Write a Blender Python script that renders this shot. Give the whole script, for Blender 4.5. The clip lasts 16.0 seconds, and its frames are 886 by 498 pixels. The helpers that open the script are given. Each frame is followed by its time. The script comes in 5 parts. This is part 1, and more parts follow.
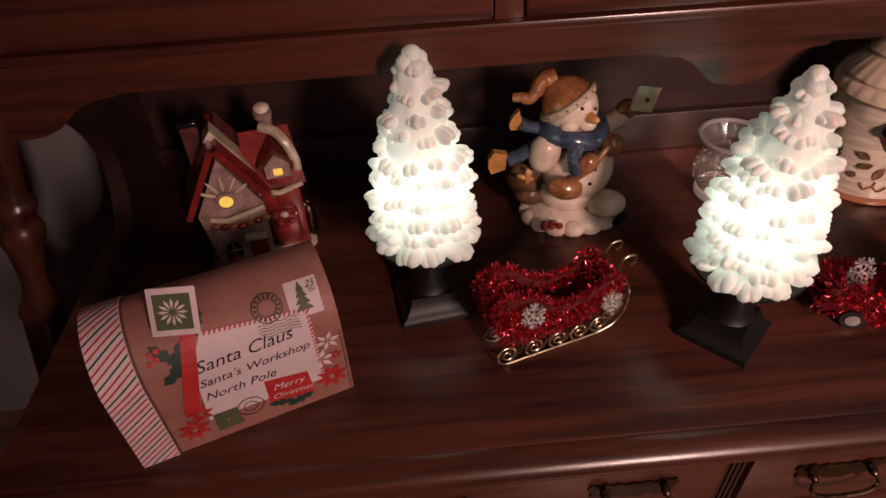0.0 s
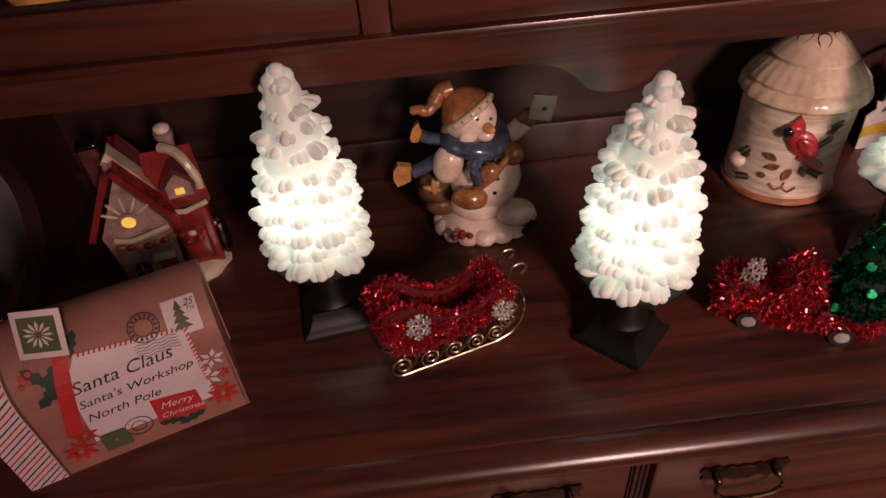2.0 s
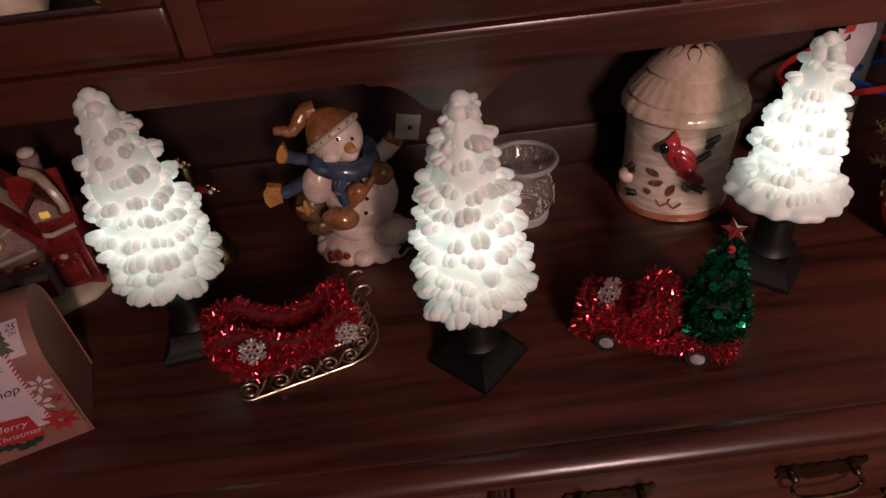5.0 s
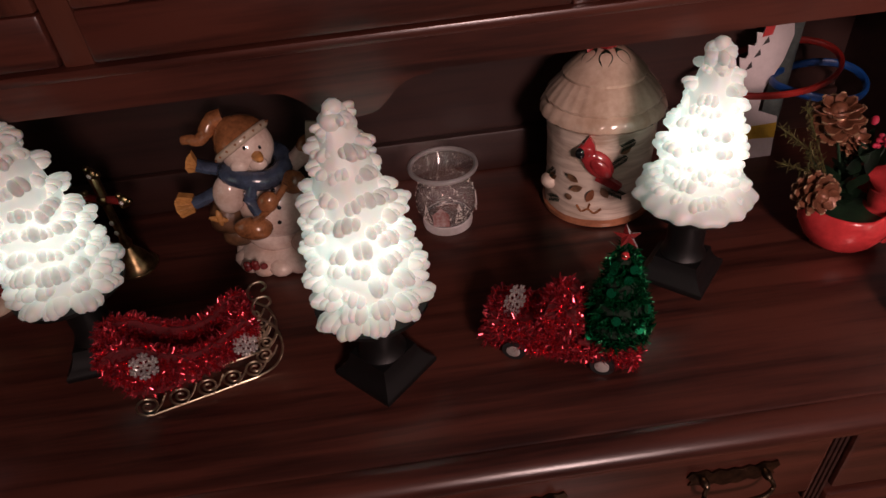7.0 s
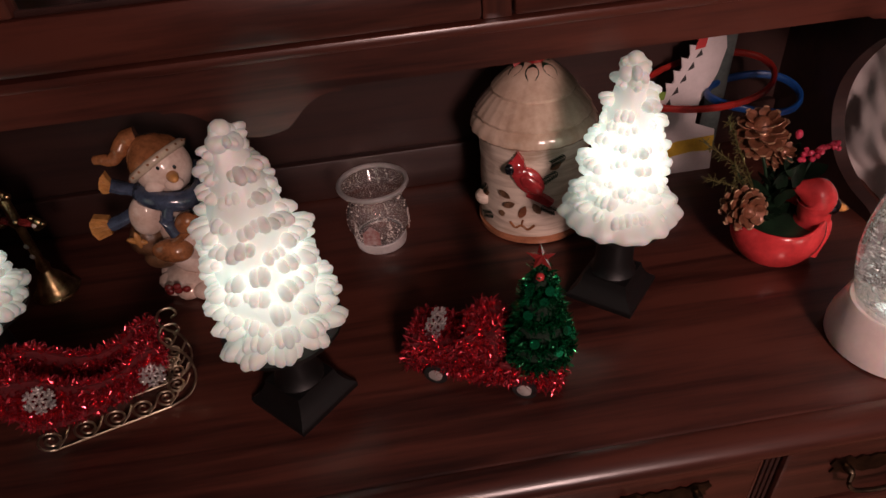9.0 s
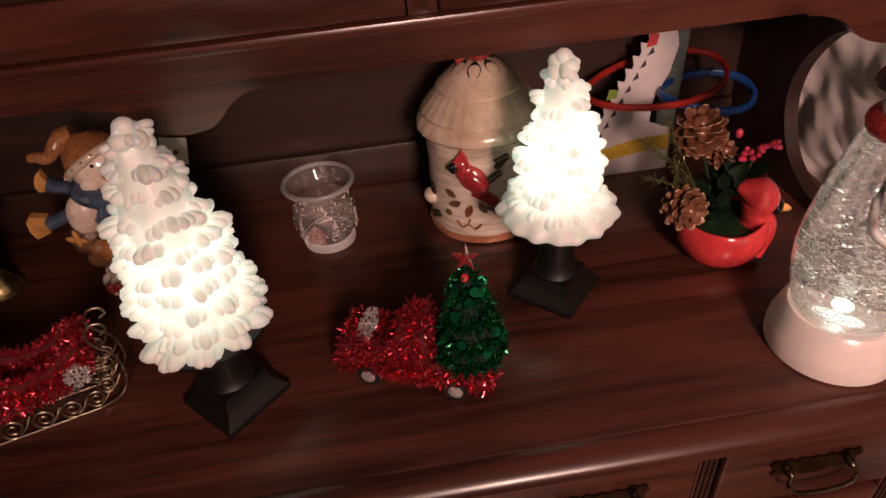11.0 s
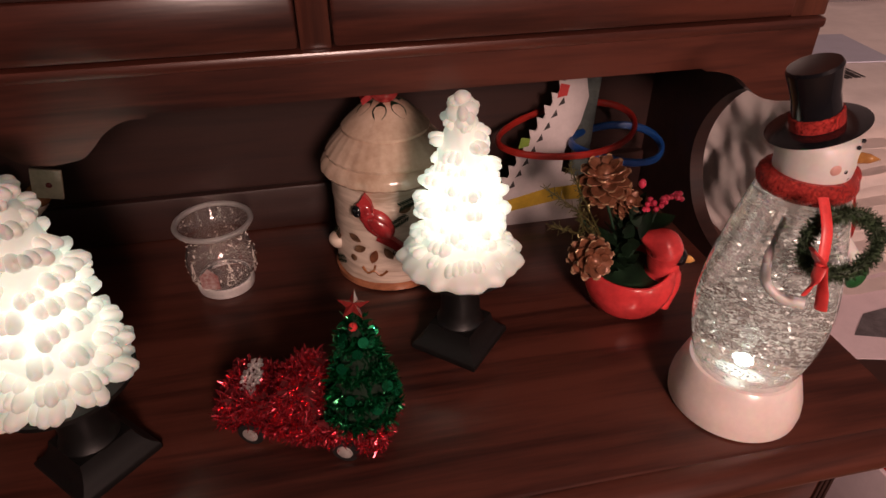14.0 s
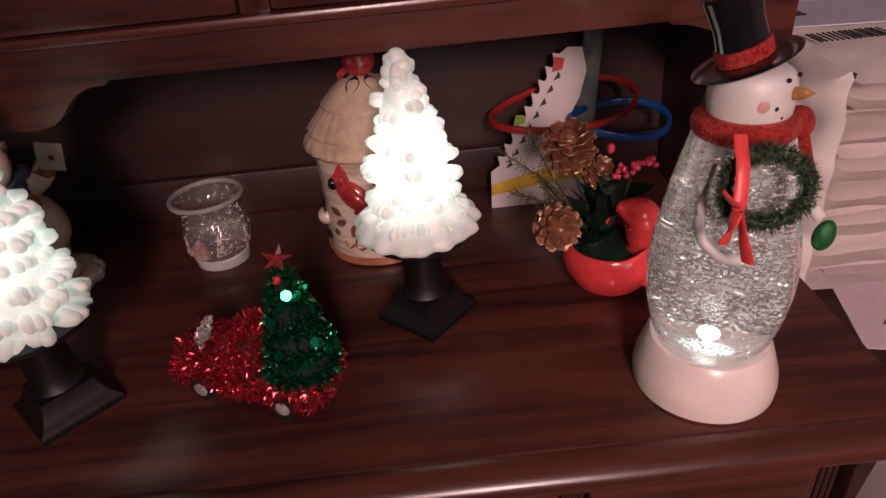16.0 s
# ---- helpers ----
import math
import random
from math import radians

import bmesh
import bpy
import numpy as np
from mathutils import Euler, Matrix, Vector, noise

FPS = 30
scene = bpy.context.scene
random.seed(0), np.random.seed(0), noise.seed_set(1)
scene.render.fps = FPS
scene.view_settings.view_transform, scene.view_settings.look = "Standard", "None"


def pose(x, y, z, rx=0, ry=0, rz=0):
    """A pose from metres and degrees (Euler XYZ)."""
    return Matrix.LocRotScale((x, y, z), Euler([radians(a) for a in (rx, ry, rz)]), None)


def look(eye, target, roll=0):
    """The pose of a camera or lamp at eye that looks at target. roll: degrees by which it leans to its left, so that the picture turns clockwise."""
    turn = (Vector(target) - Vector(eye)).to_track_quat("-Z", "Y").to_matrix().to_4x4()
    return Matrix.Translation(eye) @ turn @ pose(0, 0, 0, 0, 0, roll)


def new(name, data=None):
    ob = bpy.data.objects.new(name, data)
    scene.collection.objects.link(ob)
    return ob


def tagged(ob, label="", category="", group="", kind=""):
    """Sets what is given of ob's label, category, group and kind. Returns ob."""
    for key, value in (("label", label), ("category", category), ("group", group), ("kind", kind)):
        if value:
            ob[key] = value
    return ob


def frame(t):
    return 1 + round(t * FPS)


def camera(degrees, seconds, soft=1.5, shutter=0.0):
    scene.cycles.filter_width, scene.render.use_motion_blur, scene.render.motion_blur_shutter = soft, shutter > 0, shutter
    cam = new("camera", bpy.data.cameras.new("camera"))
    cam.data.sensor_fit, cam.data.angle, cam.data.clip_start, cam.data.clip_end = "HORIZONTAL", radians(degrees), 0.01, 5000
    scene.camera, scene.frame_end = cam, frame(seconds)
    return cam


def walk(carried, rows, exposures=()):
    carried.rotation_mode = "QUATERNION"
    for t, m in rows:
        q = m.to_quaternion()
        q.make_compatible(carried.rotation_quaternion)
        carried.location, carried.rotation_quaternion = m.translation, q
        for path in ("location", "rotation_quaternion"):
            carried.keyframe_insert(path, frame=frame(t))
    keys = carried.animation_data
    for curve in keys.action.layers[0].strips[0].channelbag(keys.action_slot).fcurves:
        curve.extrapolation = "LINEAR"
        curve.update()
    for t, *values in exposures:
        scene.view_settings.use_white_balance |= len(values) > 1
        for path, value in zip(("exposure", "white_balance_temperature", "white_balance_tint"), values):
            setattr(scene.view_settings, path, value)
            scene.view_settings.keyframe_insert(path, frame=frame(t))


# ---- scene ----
cam = camera(69.4, 16.0)
PATH = [
    (0, (-0.063, -0.038, 1.329), (0.003, 1.466, 0.012), -3.1),
    (0.5, (-0.035, -0.035, 1.325), (0.037, 1.47, 0.01), -3.6),
    (1, (-0.008, -0.042, 1.325), (0.061, 1.465, 0.012), -4.2),
    (1.5, (0.02, -0.048, 1.328), (0.088, 1.471, 0.029), -4.7),
    (2, (0.048, -0.05, 1.327), (0.115, 1.476, 0.035), -4.9),
    (2.5, (0.078, -0.047, 1.324), (0.138, 1.483, 0.039), -5.3),
    (3, (0.106, -0.049, 1.322), (0.155, 1.489, 0.045), -5.7),
    (3.5, (0.132, -0.05, 1.32), (0.172, 1.494, 0.049), -5.9),
    (4, (0.164, -0.055, 1.32), (0.191, 1.494, 0.055), -6.4),
    (6.5, (0.282, -0.051, 1.301), (0.317, 1.514, 0.056), -6.4),
    (7, (0.304, -0.052, 1.304), (0.368, 1.51, 0.057), -6.3),
    (7.5, (0.32, -0.053, 1.303), (0.417, 1.524, 0.077), -6.0),
    (8, (0.337, -0.05, 1.303), (0.445, 1.536, 0.089), -5.9),
    (8.5, (0.351, -0.043, 1.301), (0.466, 1.533, 0.075), -5.7),
    (9, (0.369, -0.037, 1.296), (0.49, 1.535, 0.066), -5.8),
    (11.5, (0.438, -0.039, 1.281), (0.558, 1.529, 0.045), -5.7),
    (12, (0.436, -0.032, 1.274), (0.562, 1.556, 0.064), -6.0),
    (12.5, (0.43, -0.014, 1.283), (0.643, 1.59, 0.107), -3.5),
    (13, (0.429, -0.004, 1.274), (0.692, 1.595, 0.102), -3.2),
    (13.5, (0.436, -0.01, 1.271), (0.783, 1.608, 0.148), -1.0),
    (14, (0.475, -0.02, 1.265), (0.804, 1.602, 0.143), -0.5),
    (14.5, (0.508, -0.033, 1.249), (0.703, 1.601, 0.111), -3.3),
    (15, (0.544, -0.042, 1.24), (0.677, 1.608, 0.118), -5.2),
    (15.5, (0.572, -0.047, 1.229), (0.652, 1.614, 0.117), -6.2),
    (16, (0.613, -0.059, 1.213), (0.623, 1.636, 0.152), -5.9),
]
EXPOSURES = ((0, 0.3, 6800, 10), (1.5, 0.28, 6850, 10), (3.5, -0.48, 6350, 10), (6.5, -0.42, 6250, 10), (9, -0.5, 6350, 10), (11.5, 0.03, 7100, 10), (13, 0.17, 7200, 10), (14.5, -0.35, 6600, 10), (16, -0.3, 6150, 10))
walk(cam, [(t, look(eye, target, roll)) for t, eye, target, roll in PATH], EXPOSURES)

# world, lights
world = bpy.data.worlds.new("dim_evening")
scene.world = world
world.use_nodes = True
world.node_tree.nodes["Background"].inputs[0].default_value = (0.9, 0.62, 0.5, 1)
world.node_tree.nodes["Background"].inputs[1].default_value = 0.016


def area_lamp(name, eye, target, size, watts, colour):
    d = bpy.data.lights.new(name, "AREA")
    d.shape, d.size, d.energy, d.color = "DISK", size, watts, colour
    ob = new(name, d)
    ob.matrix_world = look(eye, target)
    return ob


# assumed room light, no fixture in view; aimed right so the left stays dimmer
area_lamp("assumed_room_light", (0.75, -1.45, 1.8), (2.5, 0.2, 1.15), 0.5, 70.0, (1.0, 0.665, 0.605))


# materials
def nodes_of(name):
    m = bpy.data.materials.new(name)
    m.use_nodes = True
    nt = m.node_tree
    return m, nt, nt.nodes["Principled BSDF"], nt.nodes.new, nt.links.new


def mat(name, colour, rough=0.5, metal=0.0, vary=0.15, scale=40.0, bump=0.0, coat=0.0, emit=None, trans=0.0, sss=0.0, dark=None, ior=1.5):
    """Two-scale mottled surface."""
    m, nt, b, node, link = nodes_of(name)
    tc = node("ShaderNodeTexCoord")
    n1, n2 = node("ShaderNodeTexNoise"), node("ShaderNodeTexNoise")
    n1.inputs["Scale"].default_value, n2.inputs["Scale"].default_value = scale, scale * 7
    n1.inputs["Detail"].default_value = 4
    for n in (n1, n2):
        link(tc.outputs["Object"], n.inputs["Vector"])
    add = node("ShaderNodeMath")
    add.operation = "MULTIPLY_ADD"
    link(n2.outputs["Fac"], add.inputs[0])
    add.inputs[1].default_value = 0.35
    link(n1.outputs["Fac"], add.inputs[2])
    ramp = node("ShaderNodeValToRGB")
    lo = dark if dark else tuple(c * (1 - 2 * vary) for c in colour)
    ramp.color_ramp.elements[0].color, ramp.color_ramp.elements[1].color = (*lo, 1), (*colour, 1)
    ramp.color_ramp.elements[0].position, ramp.color_ramp.elements[1].position = 0.45, 0.85
    link(add.outputs[0], ramp.inputs[0])
    link(ramp.outputs[0], b.inputs["Base Color"])
    b.inputs["Roughness"].default_value, b.inputs["Metallic"].default_value = rough, metal
    b.inputs["Coat Weight"].default_value, b.inputs["Coat Roughness"].default_value = coat, 0.08
    b.inputs["Transmission Weight"].default_value, b.inputs["IOR"].default_value = trans, ior
    if sss:
        b.inputs["Subsurface Weight"].default_value, b.inputs["Subsurface Scale"].default_value = sss, 0.004
    if bump:
        bp = node("ShaderNodeBump")
        bp.inputs["Strength"].default_value, bp.inputs["Distance"].default_value = bump, 0.002
        link(add.outputs[0], bp.inputs["Height"])
        link(bp.outputs[0], b.inputs["Normal"])
    if emit:
        b.inputs["Emission Color"].default_value, b.inputs["Emission Strength"].default_value = (*emit[0], 1), emit[1]
    return m


def wood(name, light, dark, axis=0, rough=0.3, coat=0.25):
    """Stained cherry with grain along one axis."""
    m, nt, b, node, link = nodes_of(name)
    tc, mp = node("ShaderNodeTexCoord"), node("ShaderNodeMapping")
    s = [44.0, 44.0, 44.0]
    s[axis] = 2.8
    mp.inputs["Scale"].default_value = s
    link(tc.outputs["Object"], mp.inputs[0])
    n1, n2 = node("ShaderNodeTexNoise"), node("ShaderNodeTexNoise")
    n1.inputs["Scale"].default_value, n1.inputs["Detail"].default_value, n1.inputs["Distortion"].default_value = 1.0, 8, 0.8
    n2.inputs["Scale"].default_value, n2.inputs["Detail"].default_value = 7.0, 3
    link(mp.outputs[0], n1.inputs["Vector"])
    link(mp.outputs[0], n2.inputs["Vector"])
    n3 = node("ShaderNodeTexNoise")
    n3.inputs["Scale"].default_value = 3.0
    link(tc.outputs["Object"], n3.inputs["Vector"])
    a = node("ShaderNodeMath")
    a.operation = "MULTIPLY_ADD"
    link(n2.outputs["Fac"], a.inputs[0])
    a.inputs[1].default_value = 0.3
    link(n1.outputs["Fac"], a.inputs[2])
    a2 = node("ShaderNodeMath")
    a2.operation = "MULTIPLY_ADD"
    link(n3.outputs["Fac"], a2.inputs[0])
    a2.inputs[1].default_value = 0.45
    link(a.outputs[0], a2.inputs[2])
    ramp = node("ShaderNodeValToRGB")
    ramp.color_ramp.elements[0].color, ramp.color_ramp.elements[1].color = (*dark, 1), (*light, 1)
    ramp.color_ramp.elements[0].position, ramp.color_ramp.elements[1].position = 0.62, 1.08 - 0.1
    link(a2.outputs[0], ramp.inputs[0])
    link(ramp.outputs[0], b.inputs["Base Color"])
    b.inputs["Roughness"].default_value = rough
    b.inputs["Coat Weight"].default_value, b.inputs["Coat Roughness"].default_value = coat, 0.22
    bp = node("ShaderNodeBump")
    bp.inputs["Strength"].default_value, bp.inputs["Distance"].default_value = 0.12, 0.001
    link(n2.outputs["Fac"], bp.inputs["Height"])
    link(bp.outputs[0], b.inputs["Normal"])
    return m


WOOD = wood("cherry_wood", (0.085, 0.025, 0.0165), (0.02, 0.0065, 0.0052))
WOOD_Z = wood("cherry_wood_upright", (0.1, 0.033, 0.021), (0.03, 0.0095, 0.0075), axis=2)
# WOOD_DARK: cherry taken darker, recess shade of back board and end panels in its colour
WOOD_DARK = wood("dark_shaded_cherry_wood", (0.032, 0.011, 0.008), (0.013, 0.0045, 0.004), rough=0.5, coat=0.1)
BLACK_STAND = mat("black_painted_stand", (0.003, 0.003, 0.003), 0.5, vary=0.2, scale=60, bump=0.05)
WHITE_GLAZE = mat("white_glaze", (0.8, 0.66, 0.58), 0.14, scale=38, coat=0.7, bump=0.12, dark=(0.56, 0.39, 0.31))
BRASS = mat("antique_brass", (0.5, 0.36, 0.18), 0.3, 1.0, scale=90, dark=(0.16, 0.1, 0.05))
BRONZE = mat("dark_bronze", (0.12, 0.08, 0.05), 0.35, 1.0, scale=80, dark=(0.03, 0.02, 0.015))
GOLD = mat("champagne_gold_wire", (0.5, 0.42, 0.3), 0.32, 1.0, scale=90, vary=0.15)
SILVER = mat("silver_glitter", (0.75, 0.72, 0.7), 0.3, 0.8, scale=400, dark=(0.25, 0.24, 0.24), bump=0.5)
RED_GLAZE = mat("red_glaze", (0.72, 0.055, 0.06), 0.18, vary=0.2, scale=25, coat=0.6)
RED_DULL = mat("dark_red_glaze", (0.27, 0.026, 0.024), 0.2, scale=55, coat=0.5, bump=0.25, dark=(0.09, 0.012, 0.012))
CREAM = mat("cream_glaze", (0.62, 0.5, 0.38), 0.22, vary=0.2, scale=35, coat=0.4, bump=0.1)
BROWN_GLAZE = mat("brown_glaze", (0.4, 0.16, 0.065), 0.2, vary=0.36, scale=40, coat=0.4, bump=0.1)
ORANGE_GLAZE = mat("ochre_glaze", (0.62, 0.29, 0.09), 0.2, vary=0.25, scale=40, coat=0.4)
BLUE_GLAZE = mat("slate_blue_glaze", (0.075, 0.1, 0.16), 0.2, vary=0.35, scale=60, coat=0.4, bump=0.2)
BLACK_GLAZE = mat("black_glaze", (0.008, 0.008, 0.01), 0.15, vary=0.1, coat=0.6)
GREEN_DARK = mat("dark_green", (0.015, 0.045, 0.02), 0.5, vary=0.35, scale=80)
TINSEL_RED = mat("red_foil", (0.88, 0.085, 0.12), 0.2, 0.85, vary=0.25, scale=150)
TINSEL_GREEN = mat("green_foil", (0.006, 0.15, 0.05), 0.2, 0.7, vary=0.35, scale=150)
CORE_RED = mat("dark_red_felt", (0.14, 0.008, 0.012), 0.9, vary=0.3, scale=100)
CORE_GREEN = mat("dark_green_felt", (0.004, 0.02, 0.008), 0.9, vary=0.3, scale=100)
SEQUIN = mat("green_sequin", (0.02, 0.4, 0.17), 0.15, 0.9, vary=0.1, scale=50)
RUBBER = mat("black_rubber", (0.01, 0.01, 0.01), 0.6, vary=0.2)
HUB = mat("grey_plastic_hub", (0.36, 0.33, 0.31), 0.35, vary=0.15, scale=90)
PALE = mat("pale_plastic", (0.75, 0.68, 0.62), 0.35, vary=0.1, scale=60)
GLOBE_BASE = mat("frosty_white_plastic", (0.85, 0.74, 0.7), 0.3, vary=0.07, scale=25, sss=0.3, coat=0.2)
WALL = mat("warm_plaster", (0.22, 0.2, 0.21), 0.85, vary=0.06, scale=6, bump=0.1)
FLOOR = wood("oak_floor", (0.2, 0.11, 0.06), (0.1, 0.05, 0.03), rough=0.4)


def glow_wax():
    """White wax tree, lit from within by a lamp low down in the middle."""
    m, nt, b, node, link = nodes_of("lit_white_wax")
    b.inputs["Base Color"].default_value = (0.68, 0.67, 0.64, 1)
    b.inputs["Roughness"].default_value = 0.4
    b.inputs["Subsurface Weight"].default_value, b.inputs["Subsurface Scale"].default_value = 0.4, 0.006
    def calc(op, x, y=0.0, z=None):
        n = node("ShaderNodeMath")
        n.operation = op
        for i, v in enumerate((x, y) if z is None else (x, y, z)):
            if isinstance(v, (int, float)):
                n.inputs[i].default_value = v
            else:
                link(v, n.inputs[i])
        return n.outputs[0]

    tc, sep = node("ShaderNodeTexCoord"), node("ShaderNodeSeparateXYZ")
    link(tc.outputs["Object"], sep.inputs[0])
    x, y, z = sep.outputs
    r2 = calc("MULTIPLY_ADD", x, x, calc("MULTIPLY", y, y))
    # brightest on the thin core round the lamp inside; thick branch tips swallow the light
    q = calc("DIVIDE", calc("SQRT", r2), calc("MAXIMUM", calc("MULTIPLY_ADD", z, -0.225, 0.06), 0.014))
    dz = calc("DIVIDE", calc("SUBTRACT", z, 0.08), 0.05)
    glow = calc("MULTIPLY_ADD", calc("POWER", 2.718, calc("MULTIPLY", calc("MULTIPLY", dz, dz), -1.0)), 1.0, 0.05)
    out = calc("MULTIPLY", glow, calc("POWER", 2.718, calc("MULTIPLY", calc("SUBTRACT", calc("MAXIMUM", q, 0.72), 0.8), -2.8)))
    n = node("ShaderNodeTexNoise")
    n.inputs["Scale"].default_value = 45
    link(tc.outputs["Object"], n.inputs["Vector"])
    out = calc("MULTIPLY", out, calc("MULTIPLY_ADD", n.outputs["Fac"], 0.6, 0.7))
    ms = node("ShaderNodeMath")
    ms.operation = "MULTIPLY"
    ms.inputs[1].default_value = 1.05
    link(out, ms.inputs[0])
    b.inputs["Emission Color"].default_value = (0.87, 1.0, 0.86, 1)
    link(ms.outputs[0], b.inputs["Emission Strength"])
    return m


GLOW = glow_wax()


# mesh tools
def part(name, bm, material, parent=None, label="", smooth=True, m=None):
    me = bpy.data.meshes.new(name)
    if m is not None:
        bm.transform(m)
    bmesh.ops.recalc_face_normals(bm, faces=bm.faces)
    bm.to_mesh(me)
    bm.free()
    me.materials.append(material)
    if smooth:
        me.shade_smooth()
        me.set_sharp_from_angle(angle=radians(38))
    ob = new(name, me)
    ob.parent = parent
    if label:
        ob["label"] = label
    return ob


def thing(name, m, label, category, group=""):
    ob = new(name)
    ob.empty_display_size = 0.02
    ob.matrix_world = m
    return tagged(ob, label, category, group)


def box(x0, x1, y0, y1, z0, z1, bevel=0.0, bm=None):
    b = bmesh.new()
    v = [b.verts.new((x, y, z)) for x in (x0, x1) for y in (y0, y1) for z in (z0, z1)]
    for f in ((0, 1, 3, 2), (4, 6, 7, 5), (0, 4, 5, 1), (2, 3, 7, 6), (0, 2, 6, 4), (1, 5, 7, 3)):
        b.faces.new([v[i] for i in f])
    if bevel:
        bmesh.ops.bevel(b, geom=list(b.edges), offset=bevel, segments=2, affect="EDGES", profile=0.5)
    return merge(bm, b)


def merge(bm, b, m=None):
    if m is not None:
        b.transform(m)
    if bm is None:
        return b
    me = bpy.data.meshes.new("tmp")
    b.to_mesh(me)
    b.free()
    bm.from_mesh(me)
    bpy.data.meshes.remove(me)
    return bm


def lathe(profile, seg=40, bm=None, m=None, warp=None, cap=True):
    """Turned solid; profile of (radius, height) from bottom to top."""
    b = bmesh.new()
    rings = []
    for r, z in profile:
        ring = []
        for i in range(seg):
            a = 2 * math.pi * i / seg
            k = warp(a, z) if warp else 1.0
            ring.append(b.verts.new((r * k * math.cos(a), r * k * math.sin(a), z)))
        rings.append(ring)
    for p, q in zip(rings, rings[1:]):
        for i in range(seg):
            b.faces.new((p[i], p[(i + 1) % seg], q[(i + 1) % seg], q[i]))
    if cap and profile[0][0] > 1e-5:
        b.faces.new(rings[0][::-1])
    if cap and profile[-1][0] > 1e-5:
        b.faces.new(rings[-1])
    bmesh.ops.remove_doubles(b, verts=b.verts, dist=1e-6)
    return merge(bm, b, m)


def ball(sx, sy, sz, x=0, y=0, z=0, rot=(0, 0, 0), bm=None, sub=3, lump=0.0, freq=40.0):
    b = bmesh.new()
    bmesh.ops.create_icosphere(b, subdivisions=sub, radius=1.0)
    if lump:
        for v in b.verts:
            v.co *= 1 + lump * noise.noise(Vector((v.co.x * sx, v.co.y * sy, v.co.z * sz)) * freq + Vector((x, y, z)) * 300)
    b.transform(pose(x, y, z, *rot) @ Matrix.Diagonal((sx, sy, sz, 1)))
    return merge(bm, b)


def tube(points, r, seg=8, bm=None, closed=False, flat=1.0):
    """Round bar along a line of points; r may be a list."""
    pts = [Vector(p) for p in points]
    b = bmesh.new()
    n = len(pts)
    rings = []
    up = Vector((0.123, 0.217, 0.968)).normalized()
    for i, p in enumerate(pts):
        a, c = (pts[(i - 1) % n], pts[(i + 1) % n]) if closed else (pts[max(i - 1, 0)], pts[min(i + 1, n - 1)])
        t = (c - a).normalized()
        s = t.cross(up)
        s = s.normalized() if s.length > 1e-4 else Vector((1, 0, 0))
        u = s.cross(t)
        rr = r[i] if isinstance(r, (list, tuple)) else r
        rings.append([b.verts.new(p + rr * (math.cos(q) * s + flat * math.sin(q) * u)) for q in (2 * math.pi * k / seg for k in range(seg))])
    for i in range(n if closed else n - 1):
        p, q = rings[i], rings[(i + 1) % n]
        for k in range(seg):
            b.faces.new((p[k], p[(k + 1) % seg], q[(k + 1) % seg], q[k]))
    if not closed:
        b.faces.new(rings[0][::-1])
        b.faces.new(rings[-1])
    return merge(bm, b)


def prism(poly, d0, d1, plane="xz", bevel=0.0, bm=None):
    """Outline of 2D points, made solid between two depths."""
    b = bmesh.new()
    put = {"xz": lambda p, d: (p[0], d, p[1]), "xy": lambda p, d: (p[0], p[1], d), "yz": lambda p, d: (d, p[0], p[1])}[plane]
    lo, hi = [b.verts.new(put(p, d0)) for p in poly], [b.verts.new(put(p, d1)) for p in poly]
    n = len(poly)
    b.faces.new(lo[::-1])
    b.faces.new(hi)
    for i in range(n):
        b.faces.new((lo[i], lo[(i + 1) % n], hi[(i + 1) % n], hi[i]))
    if bevel:
        bmesh.ops.bevel(b, geom=[e for e in b.edges if e.calc_face_angle(0) > 0.5], offset=bevel, segments=2, affect="EDGES", profile=0.5)
    return merge(bm, b)


def smooth_line(pts, n=8):
    """Catmull-Rom line through points of any size."""
    out = []
    P = [np.array(p, float) for p in pts]
    for i in range(len(P) - 1):
        a, b, c, d = P[max(i - 1, 0)], P[i], P[i + 1], P[min(i + 2, len(P) - 1)]
        for k in range(n):
            t = k / n
            out.append(tuple(0.5 * (2 * b + (c - a) * t + (2 * a - 5 * b + 4 * c - d) * t * t + (3 * b - a - 3 * c + d) * t ** 3)))
    out.append(tuple(P[-1]))
    return out


def tinsel(bm_core, count, length, width, seed, spread=0.9):
    """Foil strips that stand out of a surface."""
    rng = random.Random(seed)
    b = bmesh.new()
    faces = list(bm_core.faces)
    areas = [f.calc_area() for f in faces]
    for f in rng.choices(faces, areas, k=count):
        w = [rng.random() + 1e-3 for _ in f.verts]
        s = sum(w)
        p = sum((v.co * (k / s) for v, k in zip(f.verts, w)), Vector())
        d = (f.normal + spread * Vector((rng.gauss(0, 1), rng.gauss(0, 1), rng.gauss(0, 1)))).normalized()
        if d.dot(f.normal) < 0.1:
            d = (d + 0.8 * f.normal).normalized()
        side = d.cross(Vector((rng.gauss(0, 1), rng.gauss(0, 1), rng.gauss(0, 1)))).normalized() * width * rng.uniform(0.6, 1.2)
        L = length * rng.uniform(0.5, 1.15)
        bend = Vector((rng.gauss(0, 1), rng.gauss(0, 1), rng.gauss(0, 1))) * L * 0.16
        v = [b.verts.new(q) for q in (p - side, p + side, p + d * L * 0.55 + side + bend, p + d * L * 0.55 - side + bend, p + d * L + bend * 0.2)]
        b.faces.new(v[:4])
        b.faces.new((v[3], v[2], v[4]))
    return b


